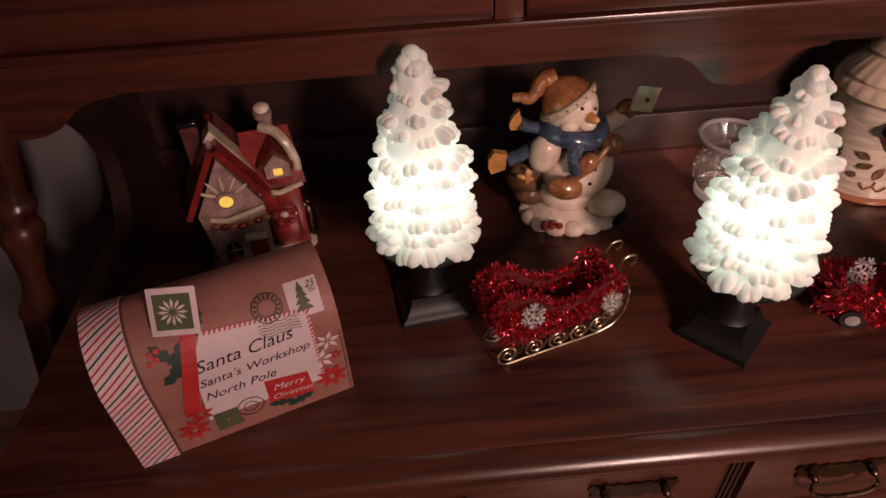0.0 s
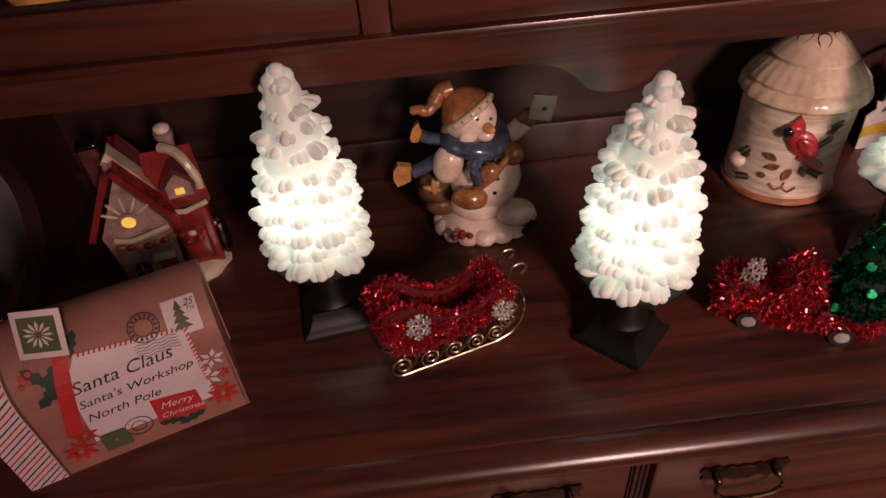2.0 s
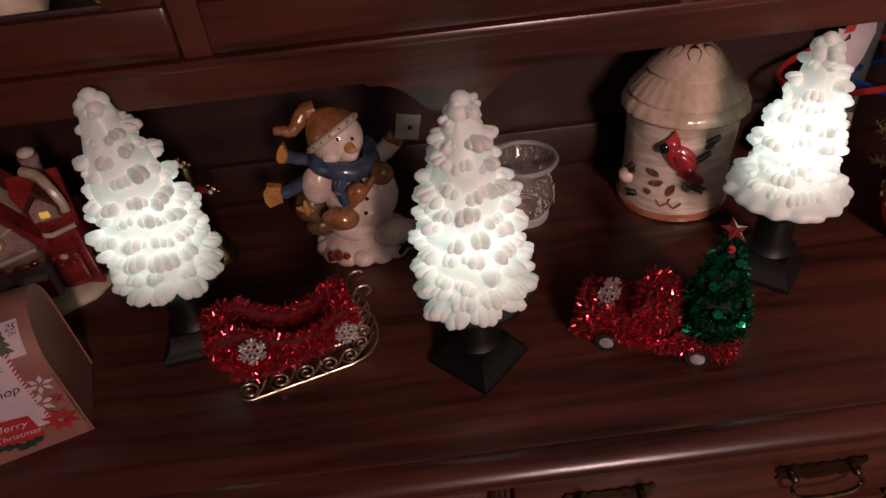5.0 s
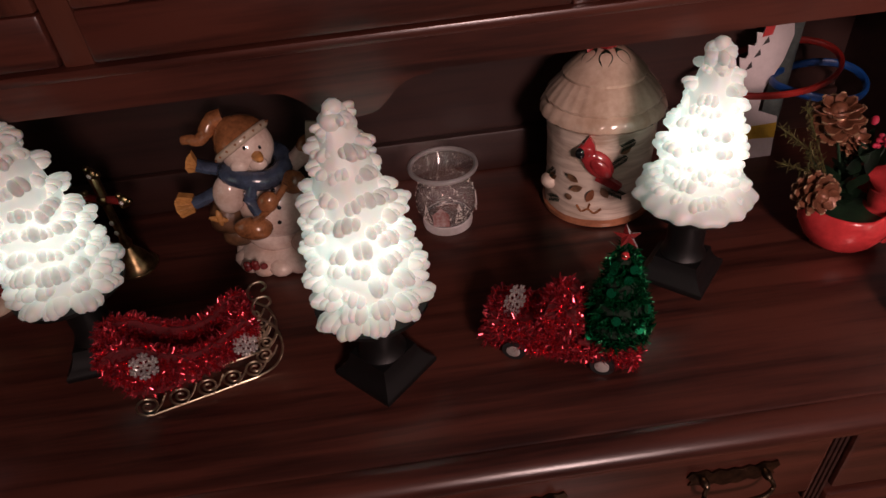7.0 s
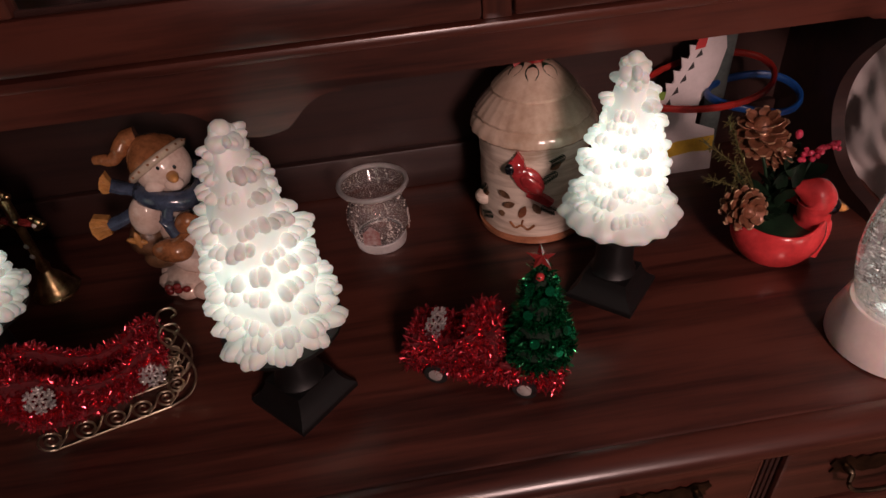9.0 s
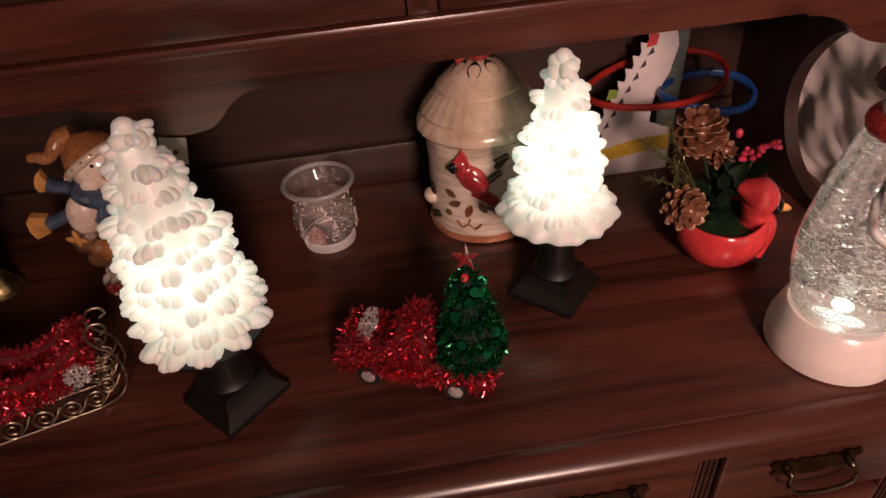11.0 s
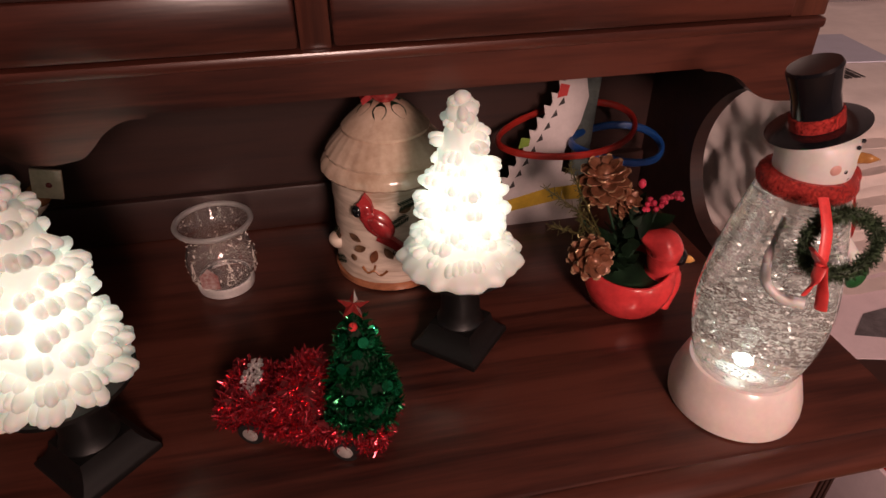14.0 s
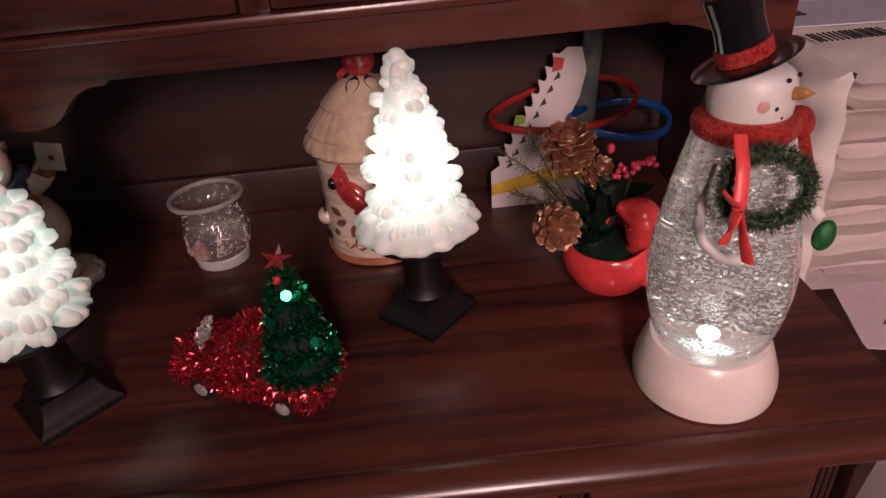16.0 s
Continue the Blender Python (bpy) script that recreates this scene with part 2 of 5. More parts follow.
def text_flat(body, size):
    """Letters as flat faces, baseline at the origin."""
    cu = bpy.data.curves.new("letters", "FONT")
    cu.body, cu.size, cu.resolution_u = body, size, 3
    ob = bpy.data.objects.new("letters", cu)
    scene.collection.objects.link(ob)
    me = bpy.data.meshes.new_from_object(ob.evaluated_get(bpy.context.evaluated_depsgraph_get()))
    b = bmesh.new()
    b.from_mesh(me)
    bpy.data.objects.remove(ob)
    bpy.data.meshes.remove(me)
    return b


TOP = 0.80

# room shell
def slab(name, b, material, label, category="wall"):
    return tagged(part(name, b, material, None, smooth=False), label, category, kind="structure")


slab("floor", box(-3.2, 3.6, -3.2, 1.2, -0.1, 0.0), FLOOR, "brown wooden floor of the dim room", "floor")
slab("ceiling", box(-3.2, 3.6, -3.2, 1.2, 2.45, 2.55), WALL, "plain pale ceiling of the room", "ceiling")
slab("wall_north", box(-3.2, 3.6, 1.0, 1.1, 0.0, 2.45), WALL, "plain wall behind the hutch")
slab("wall_south", box(-3.2, 3.6, -3.2, -3.1, 0.0, 2.45), WALL, "plain wall behind the camera")
slab("wall_west", box(-3.2, -3.1, -3.1, 1.0, 0.0, 2.45), WALL, "plain side wall of the room")
slab("wall_east", box(3.5, 3.6, -3.1, 1.0, 0.0, 2.45), WALL, "plain side wall of the room")

# ---- hutch: base cabinet with drawers, and upper cabinet ----
X0, X1, MID = -0.475, 0.985, 0.255
BACK = 0.775
hutch = thing("china_hutch", pose(0, 0, 0), "dark reddish cherry wood china hutch with glass doors and drawers", "cabinet")
prof = smooth_line([(0.29, 0.762), (0.286, 0.767), (0.272, 0.7695), (0.262, 0.773), (0.2555, 0.781), (0.257, 0.79), (0.264, 0.7965), (0.274, 0.7992), (0.281, 0.7994), (0.2822, 0.799), (0.2834, 0.7995), (0.2845, 0.8)], 4)
outline = [(BACK, 0.762)] + prof + [(BACK, 0.8)]
part("desktop", prism(outline[::-1], X0, X1, "yz"), WOOD, hutch, "polished cherry desktop with moulded edge")
part("carcass", box(X0 + 0.03, X1 - 0.03, 0.31, BACK - 0.01, 0.06, 0.76), WOOD_DARK, hutch)
part("plinth", box(X0 + 0.02, X1 - 0.02, 0.3, BACK - 0.01, 0.0, 0.06, 0.004), WOOD_DARK, hutch)


AGED = mat("worn_bronze", (0.2, 0.15, 0.1), 0.38, 1.0, scale=90, dark=(0.04, 0.03, 0.02))


def pull(parent, x, z):
    """Batwing bail pull."""
    half = [(0, 0.014), (0.008, 0.011), (0.016, 0.015), (0.023, 0.011), (0.03, 0.017), (0.04, 0.014), (0.046, 0.016), (0.05, 0.008), (0.044, 0.0), (0.047, -0.007), (0.036, -0.008), (0.027, -0.014), (0.018, -0.009), (0.008, -0.016), (0, -0.013)]
    poly = half + [(-a, c) for a, c in half[-2:0:-1]]
    y = 0.2955
    p = part("pull", prism([(x + a, z + c) for a, c in poly], y - 0.002, y, "xz", 0.0006), BRONZE, parent, "aged bronze batwing drawer pull")
    for s in (-1, 1):
        part("post", ball(0.005, 0.008, 0.005, x + s * 0.033, y - 0.008, z + 0.004, sub=2), AGED, p)
    pts = smooth_line([(x - 0.033, y - 0.014, z + 0.006), (x - 0.037, y - 0.018, z - 0.004), (x - 0.03, y - 0.02, z - 0.015), (x - 0.012, y - 0.021, z - 0.019), (x + 0.012, y - 0.021, z - 0.019), (x + 0.03, y - 0.02, z - 0.015), (x + 0.037, y - 0.018, z - 0.004), (x + 0.033, y - 0.014, z + 0.006)], 4)
    part("bail", tube(pts, 0.0026, 8), AGED, p)


SPANS = ((-0.427, -0.198), (-0.198, 0.255), (0.255, 0.708), (0.708, 0.937))
for a, c in SPANS:
    w = c - a
    for z0, z1 in ((0.61, 0.748), (0.42, 0.595), (0.1, 0.405)):
        d = part("drawer", box(a + 0.013, c - 0.013, 0.296, 0.312, z0, z1, 0.005), WOOD, hutch)
        for x in ((a + c) / 2,) if w < 0.3 else (a + w / 4, a + w * 3 / 4):
            pull(d, x, (z0 + z1) / 2 - 0.006)
for x in (-0.427, -0.198, 0.255, 0.708, 0.937):
    part("stile", box(x - 0.0105, x + 0.0105, 0.301, 0.312, 0.06, 0.757, 0.003), WOOD_Z, hutch)
    for s in (-0.006, 0.0, 0.006):
        part("reed", box(x + s - 0.002, x + s + 0.002, 0.2985, 0.302, 0.08, 0.745, 0.0015), WOOD_DARK, hutch)

# upper cabinet
VY = 0.514
UX0, UX1 = -0.44, 0.95
# nearly black back: the shade below the cabinet is put into the wood colour
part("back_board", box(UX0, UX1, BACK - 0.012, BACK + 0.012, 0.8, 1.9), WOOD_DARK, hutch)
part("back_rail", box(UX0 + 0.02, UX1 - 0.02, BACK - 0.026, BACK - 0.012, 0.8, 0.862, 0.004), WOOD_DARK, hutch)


def valance():
    half = [(0.083, 1.065), (0.079, 1.061), (0.07, 1.061), (0.058, 1.058), (0.045, 1.05), (0.034, 1.039), (0.022, 1.03), (0.0, 1.0265)]
    end = [(0.579, 1.065), (0.585, 1.062), (0.60, 1.06), (0.622, 1.052), (0.645, 1.034), (0.668, 1.026), (0.695, 1.024)]
    right = smooth_line(half[::-1], 4)[:-1] + [(0.083, 1.065)] + [(0.579, 1.065)] + smooth_line(end[1:], 4)
    low = [(MID - x, z) for x, z in right[::-1]][:-1] + [(MID + x, z) for x, z in right]
    return prism(low + [(UX1, 1.097), (UX0, 1.097)], VY, VY + 0.018, "xz")


part("valance", valance(), WOOD, hutch, "scalloped cherry valance below the cabinet doors")
part("ledge", box(UX0, UX1, VY - 0.006, BACK - 0.012, 1.097, 1.107, 0.003), WOOD, hutch)
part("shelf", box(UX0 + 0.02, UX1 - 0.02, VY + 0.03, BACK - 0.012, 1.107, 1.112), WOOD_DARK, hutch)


def side(x0, x1, name):
    """End panel with a hollowed front edge."""
    edge = smooth_line([(VY + 0.0185, 1.05), (0.55, 1.03), (0.6, 1.0), (0.635, 0.95), (0.64, 0.9), (0.615, 0.85), (0.575, 0.825), (0.53, 0.815), (0.51, 0.8)], 6)
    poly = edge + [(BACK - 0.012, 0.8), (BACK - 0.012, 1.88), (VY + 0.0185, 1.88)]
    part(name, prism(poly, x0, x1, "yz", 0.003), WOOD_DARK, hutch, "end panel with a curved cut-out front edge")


side(UX0, UX0 + 0.022, "side_panel")
side(UX1 - 0.018, UX1, "side_panel")
GLASS = mat("door_glass", (0.9, 0.92, 0.92), 0.02, trans=1.0, vary=0.0, ior=1.45)
for i in range(3):
    w = (UX1 - UX0 - 0.044) / 3
    a = UX0 + 0.022 + i * w
    d = part("cabinet_door", box(a + 0.014, a + w - 0.014, VY - 0.004, VY + 0.016, 1.109, 1.155, 0.004), WOOD, hutch, "cherry door with a glass pane")
    for x in (a + 0.014, a + w - 0.064):
        part("stile", box(x, x + 0.05, VY - 0.0035, VY + 0.0155, 1.155, 1.85, 0.004), WOOD_Z, d)
    part("top_rail", box(a + 0.064, a + w - 0.064, VY - 0.0035, VY + 0.0155, 1.79, 1.85, 0.003), WOOD, d)
    part("pane", box(a + 0.06, a + w - 0.06, VY + 0.005, VY + 0.008, 1.15, 1.8), GLASS, d, "clear glass pane").visible_shadow = False
    part("bead", box(a + 0.064, a + w - 0.064, VY - 0.001, VY + 0.004, 1.1555, 1.161, 0.001), WOOD_DARK, d)
for i in range(4):
    x = UX0 + 0.022 + i * (UX1 - UX0 - 0.044) / 3
    a, c = (x - 0.024, x + 0.013) if i == 0 else (x - 0.013, x + 0.024) if i == 3 else (x - 0.013, x + 0.013)
    part("stile", box(a, c, VY + 0.001, VY + 0.0175, 1.107, 1.88, 0.002), WOOD_Z, hutch)
part("cornice", box(UX0 - 0.03, UX1 + 0.03, VY - 0.03, BACK + 0.01, 1.88, 1.95, 0.012), WOOD, hutch)

# added pendant lamp behind the camera, out of view; body for the room light
lamp = thing("unseen_pendant_lamp", pose(0.75, -1.55, 1.98), "added frosted dome pendant lamp, out of view, standing for the warm room light", "lamp")
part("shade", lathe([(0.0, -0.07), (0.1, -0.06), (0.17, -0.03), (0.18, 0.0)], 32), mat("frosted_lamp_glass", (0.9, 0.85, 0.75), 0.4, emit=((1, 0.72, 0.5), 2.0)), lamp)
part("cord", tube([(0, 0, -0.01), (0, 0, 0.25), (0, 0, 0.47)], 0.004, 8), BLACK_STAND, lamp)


# ---- lit wax trees ----
def wax_tree(m, turn_foot, label, seed, cup=0.068, top=0.3, size=1.0, skirt=False):
    rng = random.Random(seed)
    t = thing("lighted_tree", m, label, "decoration", "lit trees on the desktop")
    # foot: square, hollow-sided pyramid; column; cup
    b = bmesh.new()
    ring = []
    for s, z in ((0.0365, 0.0), (0.037, 0.001), (0.037, 0.006), (0.036, 0.0075), (0.032, 0.0105), (0.028, 0.016), (0.025, 0.023), (0.0235, 0.03)):
        ring.append([b.verts.new((s * x, s * y, z)) for x, y in ((-1, -1), (1, -1), (1, 1), (-1, 1))])
    for p, q in zip(ring, ring[1:]):
        for i in range(4):
            b.faces.new((p[i], p[(i + 1) % 4], q[(i + 1) % 4], q[i]))
    b.faces.new(ring[0][::-1])
    b.faces.new(ring[-1])
    part("foot", b, BLACK_STAND, t, m=pose(0, 0, 0, 0, 0, turn_foot))
    part("column", lathe([(0.0235, 0.0275), (0.0245, 0.032), (0.022, 0.036), (0.02, 0.046), (0.02, cup - 0.028), (0.0225, cup - 0.018), (0.034, cup - 0.009), (0.05 * size, cup - 0.006), (0.0545 * size, cup - 0.003), (0.0545 * size, cup + 0.001), (0.04 * size, cup + 0.003)], 40), BLACK_STAND, t)
    # crown: tiers of lobed branch tips round a core
    prof = ((0.0, 0.049), (0.08, 0.053), (0.2, 0.0535), (0.35, 0.0495), (0.5, 0.044), (0.65, 0.037), (0.8, 0.0275), (0.9, 0.0195), (1.0, 0.011))
    if skirt:
        prof = ((0.0, 0.06), (0.09, 0.059), (0.2, 0.047), (0.35, 0.044), (0.5, 0.0385), (0.65, 0.032), (0.8, 0.0245), (0.92, 0.016), (1.0, 0.009))
    rad = lambda k: size * float(np.interp(k, [p[0] for p in prof], [p[1] for p in prof]))
    high = top - cup
    core = [(max(rad(k / 16) * 0.8 - 0.001, 0.004), 0.004 + (high - 0.012) * k / 16) for k in range(17)]
    crown = lathe([(0.001, 0.003)] + core + [(0.0005, high - 0.006)], 32)
    for v in crown.verts:
        v.co *= 1 + 0.06 * noise.noise(v.co * 80)
    if skirt:
        wave = lambda a, z: 1 + 0.025 * math.sin(11 * a + 1) + 0.03 * math.sin(17 * a) + 0.05 * noise.noise(Vector((math.cos(a) * 3, math.sin(a) * 3, z * 50)))
        lathe(smooth_line([(0.04, 0.001), (0.055, 0.0025), (0.0595, 0.008), (0.056, 0.0145), (0.049, 0.02), (0.042, 0.026), (0.036, 0.03)], 3), 90, crown, warp=wave)
    # boughs: fans of three to five finger-like lobes, laid in staggered tiers
    tiers = 10
    for j in range(1 if skirt else 0, tiers):
        k0 = (j + 0.22) / tiers
        n = max(4, int(round(2 * math.pi * rad(k0) / (0.0275 * size))))
        off = rng.random() * 6
        for i in range(n):
            a = off + 2 * math.pi * (i + rng.uniform(-0.14, 0.14)) / n
            k = k0 + (rng.uniform(-0.3, 0.3) / tiers if j else rng.uniform(-0.08, 0.12) / tiers)
            z, r = high * k, rad(k)
            tilt = rng.uniform(-14, 4) if j else rng.uniform(-6, 6)
            lobes = rng.choice((2, 3, 3, 4)) if r > 0.022 else 2
            reach = rng.uniform(-0.003, 0.0055) + (0.002 if j == 0 else 0)
            roll = rng.uniform(-0.3, 0.3)
            for p in range(lobes):
                e = p - (lobes - 1) / 2
                g = rng.uniform(0.8, 1.2) * (0.72 + 0.28 * r / 0.055) * (1.15 if j == 0 else 1)
                rr = r - 0.011 + reach - 0.0016 * e * e + rng.uniform(-0.0025, 0.0025)
                lobe = ball(0.0135 * g, 0.0054 * g, 0.0066 * g, sub=2, lump=0.14, freq=110) if j else ball(0.018, 0.0085, 0.0085, sub=2, lump=0.12, freq=90)
                merge(crown, lobe, pose(0, 0, z + roll * e * 0.008 - 0.0009 * e * e + rng.uniform(-0.001, 0.001), 0, 0, math.degrees(a + e * 0.0068 * size / max(r, 0.015))) @ pose(rr, 0, 0, 0, tilt, 0))
    for x, y, z, g in ((0, 0, high - 0.007, 0.0082), (0.005, 0.003, high - 0.013, 0.0088), (-0.006, -0.003, high - 0.015, 0.009), (0.003, -0.006, high - 0.017, 0.009), (-0.001, 0.006, high - 0.019, 0.0095), (0.009, -0.002, high - 0.023, 0.0085), (-0.009, 0.002, high - 0.025, 0.0085)):
        ball(g, g, g * 0.9, x, y, z, bm=crown, sub=2, lump=0.1, freq=120)
    c = part("crown", crown, GLOW, t, "white wax scales glowing from within")
    c.location = (0, 0, cup)
    return t


wax_tree(pose(-0.058, 0.478, TOP), 8, "glowing white wax tree lamp on a black square foot", 3, cup=0.102, top=0.306)
wax_tree(pose(0.251, 0.397, TOP, 0, 0, 40), 5, "glowing white wax tree lamp on a black foot turned cornerwise", 8, cup=0.1, top=0.301)
wax_tree(pose(0.594, 0.48, TOP, 0, 0, 100), 38, "glowing white wax tree lamp with a tall foot beside birch jar", 14, cup=0.102, top=0.276, size=0.95, skirt=True)


# ---- sleigh ----
def snowflake(r, bm=None, thick=0.0016):
    """Six-armed flake of small beads in the xz plane."""
    b = bm if bm is not None else bmesh.new()
    rng = random.Random(5)
    for k in range(6):
        c, s = math.cos(k * math.pi / 3 + 0.3), math.sin(k * math.pi / 3 + 0.3)
        for i in range(1, 8):
            d = r * i / 7
            ball(thick, thick, thick, c * d, rng.uniform(-0.001, 0.001), s * d, bm=b, sub=1)
            if i in (3, 5):
                for q in (-1, 1):
                    for e in (0.25, 0.45):
                        ball(thick, thick, thick, c * d - q * s * r * e * 0.6 + c * r * e * 0.4, 0, s * d + q * c * r * e * 0.6 + s * r * e * 0.4, bm=b, sub=1)
    return b


def spiral(cx, cz, r, turns, start, way, y=0.0, n=26):
    return [(cx + r * (1 - 0.82 * i / n) * math.cos(start + way * turns * 2 * math.pi * i / n), y, cz + r * (1 - 0.82 * i / n) * math.sin(start + way * turns * 2 * math.pi * i / n)) for i in range(n + 1)]


def sleigh(m):
    t = thing("tinsel_sleigh", m, "red tinsel toy sleigh on scrolled champagne gold wire runners", "decoration")
    top = smooth_line([(-0.01, 0.062), (-0.015, 0.088), (-0.003, 0.1), (0.02, 0.096), (0.038, 0.079), (0.06, 0.068), (0.085, 0.071), (0.104, 0.083), (0.118, 0.084), (0.122, 0.07)], 4)
    low = smooth_line([(0.122, 0.07), (0.112, 0.052), (0.09, 0.042), (0.05, 0.036), (0.02, 0.034), (0.002, 0.04), (-0.01, 0.062)], 4)
    poly = top + low[1:-1]
    core = prism(poly, -0.006, 0.001, "xz")
    prism(poly, 0.034, 0.041, "xz", bm=core)
    prism(smooth_line([(-0.009, 0.056), (-0.014, 0.09), (-0.003, 0.1), (0.008, 0.088), (0.014, 0.048), (0.085, 0.044), (0.1, 0.07), (0.112, 0.082), (0.121, 0.07), (0.108, 0.05), (0.06, 0.038), (0.015, 0.036)], 2), 0.0, 0.035, "xz", bm=core)
    bmesh.ops.triangulate(core, faces=core.faces)
    bmesh.ops.subdivide_edges(core, edges=core.edges, cuts=1)
    bmesh.ops.recalc_face_normals(core, faces=core.faces)
    foil = tinsel(core, 19000, 0.009, 0.00075, 11)
    part("body", core, CORE_RED, t, "dark red padded sleigh body", smooth=False)
    part("tinsel", foil, TINSEL_RED, t, "shiny red tinsel trim", smooth=False)
    for x, y, z, r in ((0.02, -0.0135, 0.079, 0.0125), (0.109, -0.0125, 0.062, 0.0115)):
        part("snowflake", snowflake(r), SILVER, t, "silver glitter snowflake", m=pose(x, y, z, -22, 0, 0))
    for y in (0.0, 0.034):
        lean = lambda pts: [(x, q + (0.017 - y) * 0.3 * min(1.0, z / 0.1), z) for x, q, z in pts]
        b = tube(lean([(0.0, y, 0.0018), (0.04, y, 0.0018), (0.08, y, 0.0018), (0.108, y, 0.002)] + smooth_line([(0.108, y, 0.002), (0.127, y, 0.008), (0.139, y, 0.024), (0.142, y, 0.044), (0.138, y, 0.062), (0.129, y, 0.074), (0.125, y, 0.086), (0.131, y, 0.097), (0.141, y, 0.097), (0.144, y, 0.089), (0.138, y, 0.085)], 5)), 0.0013, 7)
        for cx, cz, r in ((0.002, 0.0145, 0.013), (0.033, 0.0135, 0.012), (0.06, 0.013, 0.0115), (0.085, 0.013, 0.0112), (0.108, 0.0155, 0.0105), (0.122, 0.027, 0.0095), (0.127, 0.042, 0.0085), (0.124, 0.056, 0.0075)):
            tube(lean(spiral(cx, cz, r, 1.7, -math.pi / 2, -1, y)), 0.0012, 6, b)
            tube(lean([(cx, y, cz - r), (cx + r * 0.9, y, cz - r * 0.2), (cx + r * 1.5, y, cz + r * 0.75)]), 0.0011, 6, b)
        part("runner", b, GOLD, t, "scrolled gold wire runner")


sleigh(pose(0.014, 0.376, TOP, 0, 0, 17))



# ---- truck with a tree ----
def star_solid(r, depth):
    b = bmesh.new()
    pts = [(r * (1 if k % 2 == 0 else 0.42) * math.sin(k * math.pi / 5), r * (1 if k % 2 == 0 else 0.42) * math.cos(k * math.pi / 5)) for k in range(10)]
    ring = [b.verts.new((x, 0, z)) for x, z in pts]
    for d in (-depth, depth):
        c = b.verts.new((0, d, 0))
        for i in range(10):
            b.faces.new((ring[i], ring[(i + 1) % 10], c))
    return b


def truck(m):
    t = thing("tinsel_truck", m, "red tinsel toy pickup truck carrying a green tinsel tree", "decoration")
    W = 0.062
    core = box(-0.032, 0.118, 0.004, W - 0.004, 0.012, 0.028, 0.003)
    box(-0.03, 0.026, 0.006, W - 0.006, 0.026, 0.044, 0.006, core)
    prism([(0.018, 0.03), (0.062, 0.03), (0.058, 0.068), (0.032, 0.07)], 0.008, W - 0.008, "xz", 0.004, core)
    box(0.062, 0.117, 0.004, 0.01, 0.026, 0.036, 0.002, core)
    box(0.062, 0.117, W - 0.01, W - 0.004, 0.026, 0.036, 0.002, core)
    box(0.111, 0.117, 0.004, W - 0.004, 0.026, 0.036, 0.002, core)
    bmesh.ops.triangulate(core, faces=core.faces)
    bmesh.ops.recalc_face_normals(core, faces=core.faces)
    foil = tinsel(core, 13000, 0.0105, 0.0008, 21, 1.1)
    part("body", core, CORE_RED, t, "dark red padded truck body", smooth=False)
    part("tinsel", foil, TINSEL_RED, t, "shiny red tinsel trim", smooth=False)
    for x in (0.0, 0.088):
        for y, s in ((0.0, -1), (W, 1)):
            w = part("wheel", lathe([(0.006, -0.004), (0.0105, -0.004), (0.012, -0.002), (0.012, 0.004), (0.006, 0.004)], 28), RUBBER, t, "black wheel with a pale hub", m=pose(x, y + s * -0.003, 0.012, 90, 0, 0))
            part("hub", lathe([(0.007, -0.001), (0.007, 0.0005), (0.005, 0.0012), (0.0, 0.0014)], 24), HUB, w, m=pose(x, y + s * 0.0015, 0.012, 90 * -s, 0, 0))
    part("snowflake", snowflake(0.0135), SILVER, t, "silver glitter snowflake", m=pose(-0.004, 0.026, 0.056, -42, 0, -28) @ Matrix.Diagonal((0.8, 1, 1.3, 1)))
    tree_core = lathe([(0.02, 0.032), (0.0285, 0.036), (0.026, 0.052), (0.021, 0.075), (0.014, 0.1), (0.006, 0.128), (0.001, 0.14)], 16)
    tree_core.transform(pose(0.097, W / 2, 0))
    bmesh.ops.recalc_face_normals(tree_core, faces=tree_core.faces)
    foil = tinsel(tree_core, 3600, 0.0115, 0.0011, 31, 0.9)
    tr = part("tree", tree_core, CORE_GREEN, t, "small green tinsel tree with sequins")
    part("tinsel", foil, TINSEL_GREEN, tr, smooth=False)
    rng = random.Random(4)
    for i in range(44):
        z = rng.uniform(0.04, 0.128)
        a = rng.uniform(0, 6.28)
        r = float(np.interp(z, [0.036, 0.122], [0.036, 0.014]))
        d = lathe([(0.0045, 0), (0.0045, 0.0004)], 14, m=pose(0.097 + r * math.cos(a), W / 2 + r * math.sin(a), z, rng.uniform(30, 90), rng.uniform(-30, 30), math.degrees(a) + 90))
        part("sequin", d, SEQUIN, tr)
    part("star", star_solid(0.0135, 0.0045), RED_DULL, tr, "small glossy red star", m=pose(0.097, W / 2, 0.15, -62, 8, 18))
    part("bead", ball(0.004, 0.004, 0.004, 0.097, W / 2 - 0.006, 0.133, sub=2), RED_GLAZE, tr)


truck(pose(0.382, 0.385, TOP, 0, 0, -24))


